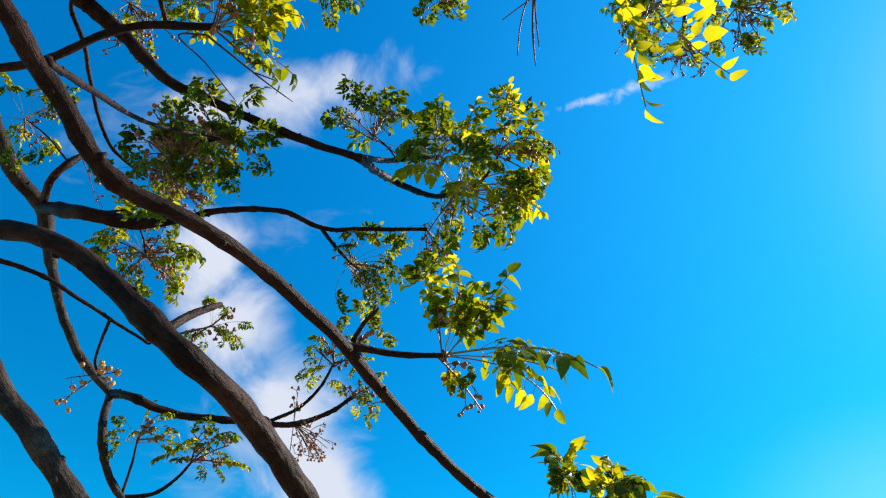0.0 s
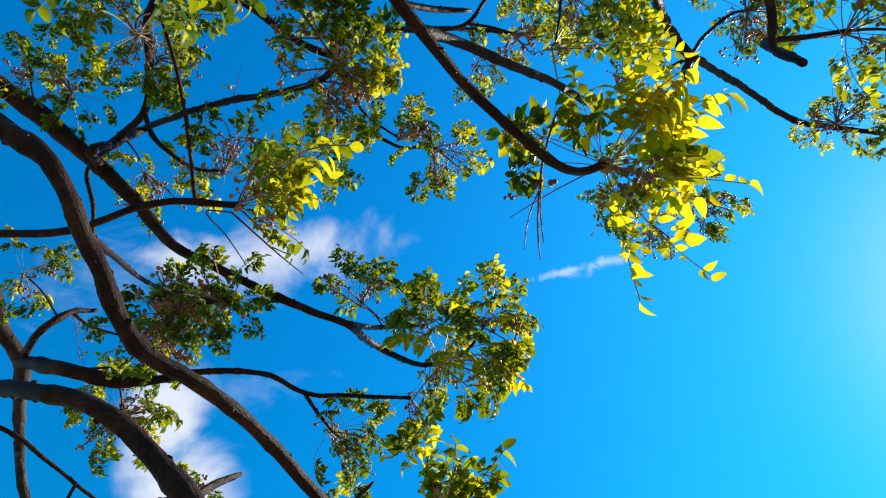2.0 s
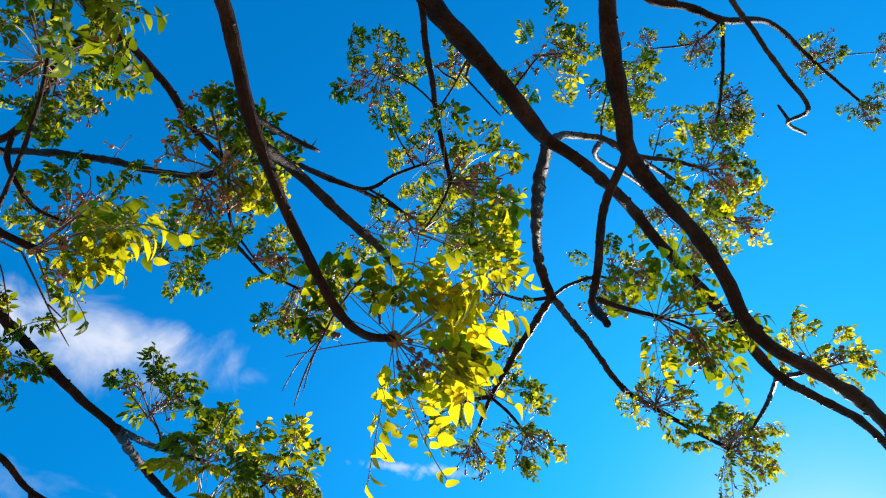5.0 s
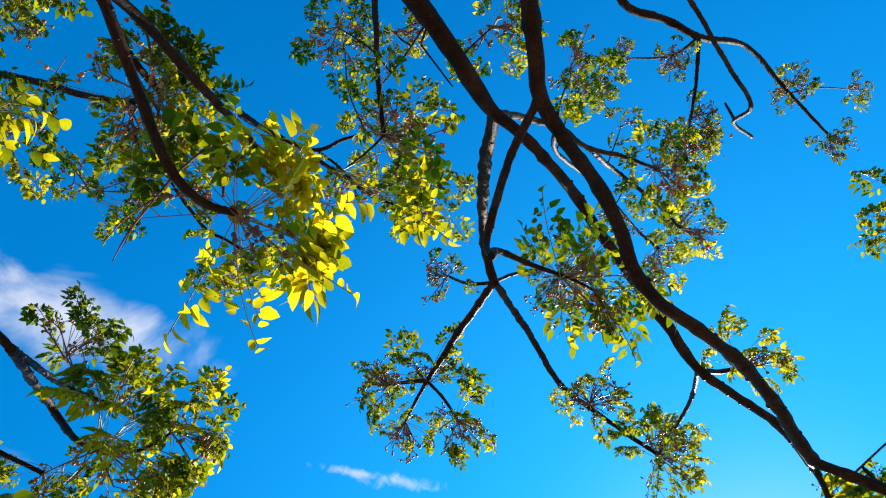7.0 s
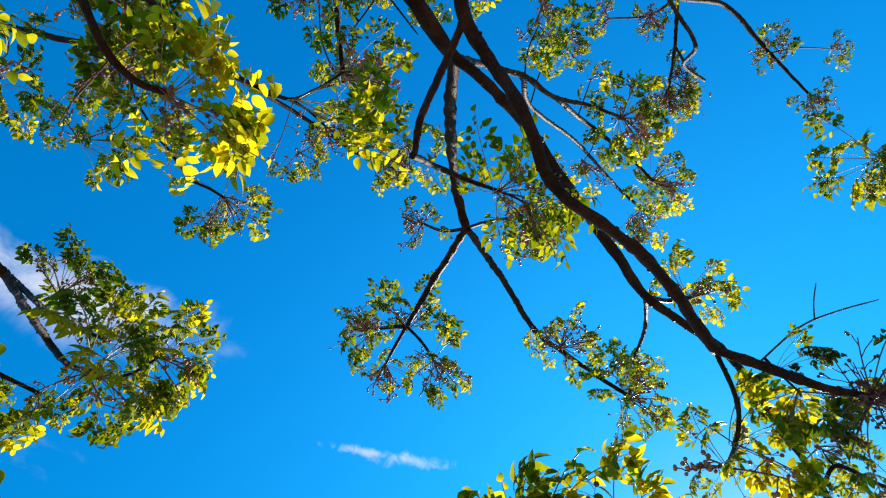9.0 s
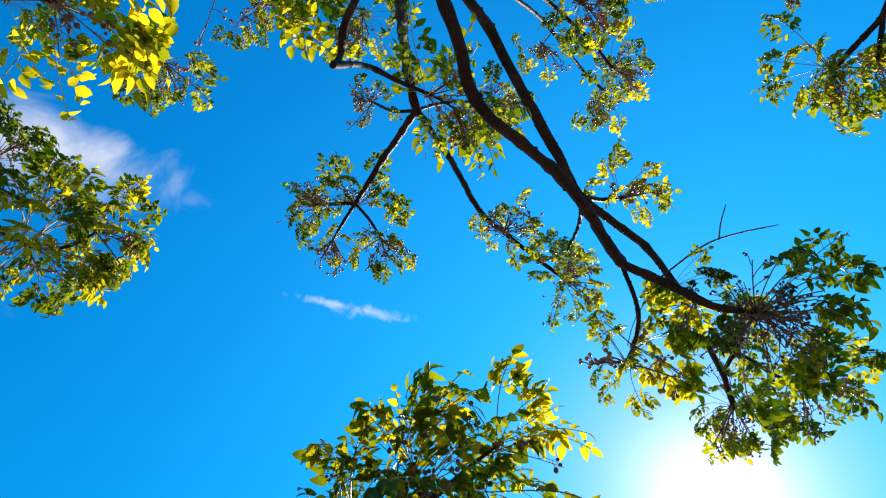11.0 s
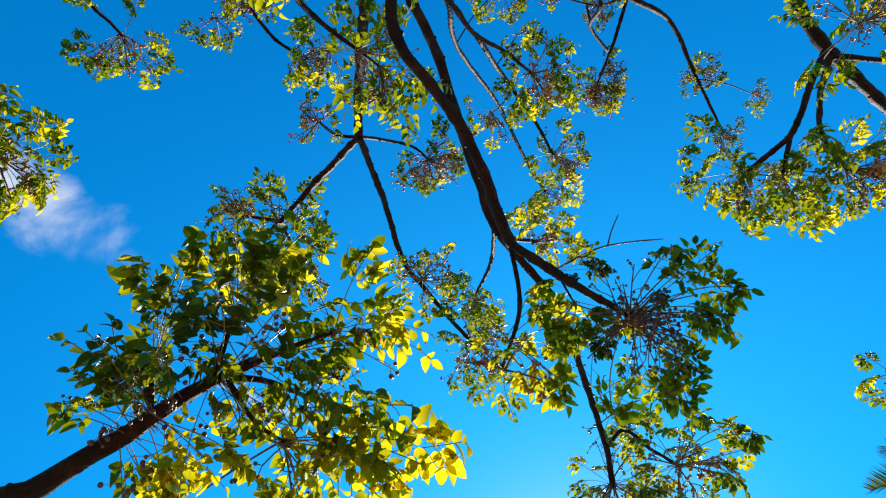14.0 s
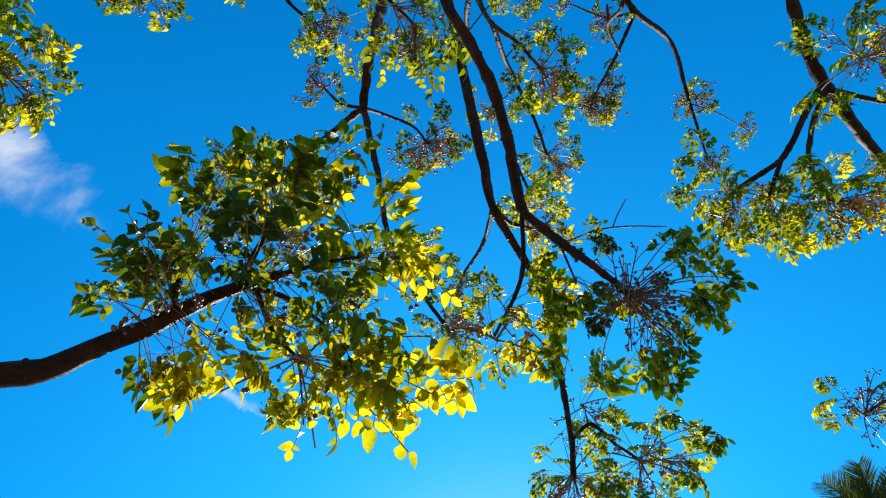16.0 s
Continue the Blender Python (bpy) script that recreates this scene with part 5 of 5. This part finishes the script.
cluster((1.321, 1.003, 2.099), (-0.860, -0.224, 0.458), 0.240, 1, 26, 0, 434, tints=(leaf_shaded, leaf_green, 0.4), skin=dark_berry, back=0.15, loose=True, tree=sapling)
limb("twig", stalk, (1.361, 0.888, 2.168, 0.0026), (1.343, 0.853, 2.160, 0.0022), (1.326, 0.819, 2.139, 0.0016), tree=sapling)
cluster((1.326, 0.819, 2.139), (-0.513, -0.828, -0.225), 0.320, 1, 26, 0, 435, tints=(leaf_shaded, leaf_green, 0.3), skin=dark_berry, back=0.15, loose=True, tree=sapling)
cluster((1.472, 0.659, 2.251), (0.844, -0.518, 0.139), 0.240, 1, 26, 0, 436, tints=(leaf_green, leaf_yellow, 0.8), skin=dark_berry, back=0.15, loose=True, tree=sapling)
cluster((1.579, 0.860, 2.304), (0.186, -0.830, -0.526), 0.240, 1, 26, 0, 437, tints=(leaf_green, leaf_yellow, 0.8), skin=dark_berry, back=0.15, loose=True, tree=sapling)
cluster((1.396, 0.830, 2.223), (0.283, -0.804, -0.522), 0.266, 1, 26, 0, 438, tints=(leaf_shaded, leaf_green, 0.4), skin=dark_berry, back=0.15, loose=True, tree=sapling)
cluster((1.566, 0.884, 2.151), (0.598, -0.801, 0.029), 0.273, 1, 26, 0, 439, tints=(leaf_green, leaf_yellow, 0.7), skin=dark_berry, back=0.15, loose=True, tree=sapling)
cluster((1.361, 0.888, 2.168), (0.596, -0.311, -0.741), 0.263, 1, 26, 0, 440, tints=(leaf_green, leaf_yellow, 0.6), skin=dark_berry, back=0.15, loose=True, tree=sapling)
cluster((1.310, 1.052, 2.077), (0.994, 0.102, 0.026), 0.240, 1, 26, 0, 441, tints=(leaf_green, leaf_yellow, 0.7), skin=dark_berry, back=0.15, loose=True, tree=sapling)
cluster((1.566, 0.884, 2.151), (0.932, -0.346, -0.112), 0.319, 1, 26, 0, 442, tints=(leaf_green, leaf_yellow, 0.8), skin=dark_berry, back=0.15, loose=True, tree=sapling)
cluster((1.361, 0.888, 2.168), (0.860, -0.334, -0.387), 0.326, 1, 26, 0, 443, tints=(leaf_green, leaf_yellow, 0.6), skin=dark_berry, back=0.15, loose=True, tree=sapling)
cluster((1.321, 1.003, 2.099), (-0.917, -0.370, 0.149), 0.240, 1, 26, 0, 444, tints=(leaf_shaded, leaf_green, 0.6), skin=dark_berry, back=0.15, loose=True, tree=sapling)
limb("branch", bark, (-0.340, 0.963, 5.137, 0.0150), (0.026, 1.084, 5.630, 0.0150), (0.353, 1.143, 5.850, 0.0139), (0.570, 1.164, 5.873, 0.0120), (0.786, 1.112, 5.902, 0.0100))
cluster((0.024, 1.698, 5.188), (0.919, 0.170, -0.355), 0.387, 12, 110, 24, 90)
cluster((0.257, 1.301, 5.586), (0.953, -0.064, -0.295), 0.276, 9, 115, 8, 91)
cluster((0.786, 1.112, 5.902), (0.953, -0.064, -0.295), 0.266, 8, 110, 14, 92)
limb("twig", bark, (-0.451, 1.535, 5.102, 0.0110), (-0.186, 1.677, 5.138, 0.0098), (-0.078, 1.683, 5.167, 0.0086), (0.024, 1.698, 5.188, 0.0073))
limb("twig", bark, (-0.866, 1.632, 3.559, 0.0060), (-0.936, 1.643, 3.566, 0.0050), (-1.005, 1.654, 3.533, 0.0035))
cluster((-1.005, 1.654, 3.533), (0.005, -0.648, 0.762), 0.250, 9, 95, 20, 321, fine=True)
cluster((-1.005, 1.654, 3.533), (0.535, 0.233, 0.812), 0.250, 6, 70, 16, 322, fine=True, tints=(leaf_green, leaf_yellow, 0.4))
cluster((-1.072, 1.694, 3.486), (-0.855, -0.337, 0.395), 0.220, 5, 80, 14, 323, fine=True)
cluster((-1.457, 2.402, 3.603), (0.803, -0.386, 0.454), 0.260, 10, 110, 20, 324)
spray((-0.727, 2.916, 2.963), (0.452, -0.578, 0.679), 0.200, 9, 41, skin=russet_berry)
spray((-0.727, 2.916, 2.963), (0.921, -0.252, 0.296), 0.200, 9, 42, skin=russet_berry)
spray((-0.727, 2.916, 2.963), (0.703, 0.461, -0.541), 0.200, 27, 43, skin=russet_berry)
spray((-0.727, 2.916, 2.963), (0.855, 0.337, -0.395), 0.200, 27, 44, skin=russet_berry)
spray((-0.727, 2.916, 2.963), (0.237, 0.630, -0.740), 0.200, 18, 45, skin=russet_berry)
spray((-1.404, 2.314, 2.894), (0.377, -0.600, 0.705), 0.062, 18, 51, skin=golden_berry, swell=1.5)
spray((-1.404, 2.314, 2.894), (0.963, -0.175, 0.207), 0.084, 12, 52, skin=golden_berry, swell=1.5)
spray((-1.404, 2.314, 2.894), (-0.998, 0.045, -0.054), 0.150, 9, 53, skin=golden_berry, swell=1.5)
# thin twigs that carry the other leaf clusters
limb("twig", bark, (-0.152, 1.301, 2.306, 0.0051), (-0.198, 1.367, 2.411, 0.0043), (-0.219, 1.468, 2.526, 0.0030))
limb("twig", bark, (-0.866, 1.632, 3.559, 0.0051), (-1.019, 1.667, 3.548, 0.0043), (-1.139, 1.744, 3.545, 0.0030))
limb("twig", bark, (-0.250, 2.405, 4.299, 0.0049), (-0.304, 2.374, 4.370, 0.0042), (-0.386, 2.323, 4.423, 0.0030))
limb("twig", bark, (-0.387, 0.758, 3.960, 0.0048), (-0.434, 0.710, 3.964, 0.0041), (-0.469, 0.661, 3.977, 0.0030))
limb("twig", bark, (-1.216, 0.702, 4.310, 0.0050), (-1.215, 0.690, 4.173, 0.0043), (-1.188, 0.710, 4.059, 0.0030))
limb("twig", bark, (-0.618, 0.770, 2.921, 0.0055), (-0.640, 0.500, 3.020, 0.0048), (-0.690, 0.226, 3.060, 0.0035))
limb("twig", bark, (-1.759, 1.233, 4.287, 0.0049), (-1.686, 1.136, 4.284, 0.0042), (-1.633, 1.060, 4.294, 0.0030))
limb("twig", bark, (-1.270, 0.934, 4.301, 0.0047), (-1.263, 0.941, 4.361, 0.0041), (-1.261, 0.939, 4.408, 0.0030))
limb("twig", bark, (-1.505, 1.332, 4.401, 0.0049), (-1.457, 1.407, 4.384, 0.0042), (-1.433, 1.507, 4.361, 0.0030))
limb("twig", bark, (-1.839, 1.176, 4.319, 0.0050), (-1.781, 1.071, 4.246, 0.0043), (-1.737, 0.966, 4.200, 0.0030))
limb("twig", bark, (-1.791, 2.069, 3.904, 0.0050), (-1.867, 1.948, 3.967, 0.0043), (-1.941, 1.863, 3.992, 0.0030))
limb("twig", bark, (-1.448, 2.227, 3.663, 0.0049), (-1.441, 2.316, 3.627, 0.0042), (-1.457, 2.402, 3.603, 0.0030))
limb("twig", bark, (-1.248, 2.314, 3.044, 0.0052), (-1.140, 2.418, 3.175, 0.0043), (-1.076, 2.513, 3.263, 0.0030))
limb("twig", bark, (-1.367, 2.143, 3.858, 0.0048), (-1.300, 2.125, 3.833, 0.0041), (-1.248, 2.107, 3.812, 0.0030))
limb("twig", bark, (0.398, 0.415, 3.934, 0.0053), (0.376, 0.464, 3.717, 0.0044), (0.342, 0.522, 3.544, 0.0030))
limb("twig", bark, (0.316, 0.633, 4.933, 0.0056), (0.123, 0.508, 5.027, 0.0045), (-0.037, 0.329, 5.200, 0.0030))
limb("twig", bark, (1.229, 0.073, 5.212, 0.0052), (1.155, -0.081, 5.249, 0.0044), (1.132, -0.250, 5.310, 0.0030))
limb("twig", bark, (-0.451, 1.535, 5.102, 0.0054), (-0.581, 1.576, 4.912, 0.0045), (-0.717, 1.622, 4.744, 0.0030))
limb("twig", bark, (0.275, 0.269, 4.675, 0.0053), (0.137, 0.235, 4.758, 0.0044), (-0.062, 0.239, 4.852, 0.0030))
limb("twig", bark, (0.293, 0.112, 4.686, 0.0049), (0.229, 0.116, 4.776, 0.0042), (0.187, 0.111, 4.883, 0.0030))
limb("twig", bark, (0.501, 0.040, 4.346, 0.0050), (0.523, -0.047, 4.407, 0.0042), (0.557, -0.153, 4.482, 0.0030))
limb("twig", bark, (2.456, 1.510, 5.402, 0.0050), (2.459, 1.471, 5.271, 0.0043), (2.456, 1.399, 5.172, 0.0030))
limb("twig", bark, (1.456, 0.201, 5.855, 0.0055), (1.391, -0.060, 5.934, 0.0045), (1.396, -0.277, 5.971, 0.0030))
limb("twig", bark, (1.075, 0.374, 3.293, 0.0047), (1.125, 0.358, 3.264, 0.0041), (1.171, 0.352, 3.240, 0.0030))
limb("twig", bark, (2.026, 0.328, 3.020, 0.0048), (2.076, 0.337, 2.971, 0.0041), (2.141, 0.347, 2.943, 0.0030))
limb("twig", bark, (3.502, 0.790, 3.969, 0.0047), (3.484, 0.786, 4.030, 0.0041), (3.460, 0.767, 4.074, 0.0030))
limb("twig", bark, (2.876, -1.346, 4.893, 0.0056), (2.739, -1.365, 4.674, 0.0045), (2.618, -1.460, 4.433, 0.0030))
limb("twig", bark, (0.786, 1.112, 5.902, 0.0049), (0.831, 1.008, 5.881, 0.0042), (0.880, 0.930, 5.867, 0.0030))
limb("twig", bark, (1.960, 0.098, 5.876, 0.0050), (1.994, 0.204, 5.797, 0.0043), (1.990, 0.324, 5.758, 0.0030))
limb("twig", bark, (1.738, 0.080, 5.654, 0.0050), (1.704, -0.049, 5.663, 0.0043), (1.681, -0.162, 5.705, 0.0030))
limb("twig", bark, (0.322, 1.127, 5.847, 0.0051), (0.314, 1.210, 5.702, 0.0043), (0.257, 1.301, 5.586, 0.0030))
limb("twig", bark, (3.645, -1.472, 7.978, 0.0060), (3.609, -1.489, 8.023, 0.0050), (3.574, -1.506, 8.048, 0.0035))
limb("twig", bark, (-1.070, 1.700, 3.547, 0.0060), (-1.071, 1.697, 3.526, 0.0050), (-1.072, 1.694, 3.486, 0.0035))
# bare sprays of berries
spray((-0.727, 2.916, 2.963), (-0.052, -0.455, 0.889), 0.156, 9, 1)
spray((-0.727, 2.916, 2.963), (0.472, 0.446, -0.761), 0.156, 18, 2)
spray((-1.404, 2.314, 2.894), (0.840, 0.538, -0.073), 0.056, 12, 3, skin=golden_berry, swell=1.3)
spray((-1.404, 2.314, 2.894), (-0.791, -0.185, -0.584), 0.146, 9, 4, skin=golden_berry, swell=1.3)
spray((-0.612, 1.022, 1.979), (0.687, 0.560, -0.463), 0.048, 3, 5, skin=golden_berry)
spray((-1.058, 1.318, 4.094), (-0.825, -0.435, -0.360), 0.105, 6, 16, skin=golden_berry, swell=1.4)
spray((-1.501, 1.307, 4.298), (-0.338, 0.889, 0.310), 0.128, 5, 17, skin=golden_berry, swell=1.4)
spray((-0.479, 0.835, 3.952), (0.312, 0.949, 0.032), 0.262, 2, 18, skin=golden_berry, swell=1.4)
spray((-1.758, 2.070, 3.964), (0.489, 0.322, -0.811), 0.279, 9, 19, skin=golden_berry)
spray((-0.588, 0.733, 4.133), (0.436, -0.654, 0.618), 0.116, 3, 20, skin=golden_berry, swell=1.4)
spray((-0.932, 1.078, 4.318), (0.505, -0.862, -0.042), 0.277, 2, 21, skin=golden_berry, swell=1.4)
spray((1.921, 0.875, 5.629), (0.654, 0.642, -0.400), 0.176, 27, 6)
spray((1.921, 0.875, 5.629), (-0.437, 0.806, -0.400), 0.305, 18, 7)
spray((3.436, 0.549, 7.827), (-0.312, 0.022, -0.950), 0.400, 18, 8)
spray((2.642, 0.182, 6.084), (0.738, 0.323, 0.592), 0.433, 18, 9)
spray((3.107, 1.474, 5.158), (-0.463, -0.015, -0.886), 0.532, 18, 10)
spray((3.453, -1.120, 4.715), (0.745, -0.310, -0.590), 0.204, 27, 11)
spray((3.689, 1.021, 3.844), (-0.392, -0.263, 0.882), 0.380, 27, 12, skin=dark_berry)
spray((3.689, 1.021, 3.844), (0.976, -0.181, 0.122), 0.188, 18, 13, skin=dark_berry)
spray((3.548, 0.596, 3.568), (-0.478, -0.636, 0.606), 0.223, 27, 14, skin=dark_berry)
spray((3.215, 0.799, 3.968), (-0.506, -0.418, 0.755), 0.300, 18, 15)
spray((1.921, 0.875, 5.629), (0.272, -0.680, -0.680), 0.300, 72, 31, skin=russet_berry, swell=1.6)
spray((1.921, 0.875, 5.629), (-0.359, 0.717, -0.598), 0.300, 54, 32, skin=russet_berry, swell=1.6)
spray((2.789, -0.532, 7.499), (0.912, -0.342, -0.228), 0.340, 81, 33, skin=russet_berry, swell=1.6)
spray((1.867, -0.066, 5.211), (0.816, 0.408, -0.408), 0.240, 54, 34, skin=russet_berry, swell=1.6)
spray((3.453, -1.120, 4.715), (0.667, -0.667, -0.333), 0.300, 54, 35, skin=golden_berry, swell=1.9)
spray((3.453, -1.120, 4.715), (0.314, -0.943, 0.105), 0.360, 45, 36, skin=golden_berry, swell=1.9)
spray((2.618, -1.460, 4.433), (0.620, -0.744, 0.248), 0.340, 72, 37, skin=russet_berry, swell=1.6)
spray((3.436, 0.549, 7.827), (0.424, 0.707, -0.566), 0.360, 54, 38, skin=russet_berry, swell=1.6)
spray((2.642, 0.182, 6.084), (0.911, -0.391, -0.130), 0.260, 45, 39, skin=russet_berry, swell=1.6)


# ---- a palm behind the tree, far off ----
def palm(base, top, count, reach, seed):
    rng = random.Random(seed)
    whole = tagged(new("palm_tree"), "tall palm with dark feathery fronds beyond the chinaberry tree", "tree")
    base, top = Vector(base), Vector(top)
    path, along, length = glide([base, base.lerp(top, 0.5) + Vector((0.15, 0.1, 0)), top], 0.12)
    bm = bmesh.new()
    tube(bm, path, lambda i: 0.19 - 0.06 * along[i] + (0.012 if i % 2 else 0.0), 14, 0.08, seed)
    part("trunk", bm, bark, whole)
    for k in range(count):
        turn = k * 2.39996
        rise = 1.45 - 1.25 * (k / count)
        out = Vector((math.cos(turn), math.sin(turn), 0))
        size = reach * rng.uniform(0.85, 1.1)
        spine = []
        for j in range(15):
            q = j / 14
            spine.append(top + out * size * q * (math.cos(rise) + 0.25 * q) + Vector((0, 0, size * (math.sin(rise) * q - 0.42 * q * q))))
        bm = bmesh.new()
        tube(bm, spine, lambda i: 0.022 * (1 - i / 15) + 0.004, 6, 0, 0, False)
        for j in range(56):
            q = 0.12 + 0.87 * j / 55
            i = min(13, int(q * 14))
            p = spine[i].lerp(spine[i + 1], q * 14 - i)
            fwd = (spine[i + 1] - spine[i]).normalized()
            side = fwd.cross(Vector((0, 0, 1))).normalized()
            lift = side.cross(fwd)
            for hand in (1, -1):
                d = (fwd * 0.7 + side * hand * 0.75 + lift * 0.45 + Vector((rng.uniform(-0.1, 0.1), rng.uniform(-0.1, 0.1), rng.uniform(-0.15, 0.1)))).normalized()
                n = 0.42 * math.sin(math.pi * (0.15 + 0.8 * q)) + 0.12
                w = fwd * 0.013
                a, b = p + d * n * 0.5, p + d * n - Vector((0, 0, 0.05 * n))
                v = [bm.verts.new(x) for x in (p - w, p + w, a + w * 0.9, a - w * 0.9, b)]
                bm.faces.new(v[:4])
                bm.faces.new((v[3], v[2], v[4]))
        part("frond", bm, palm_green, whole)
    return whole


palm((12.0, -1.35, -0.05), (12.05, -1.38, 8.95), 13, 1.25, 5)
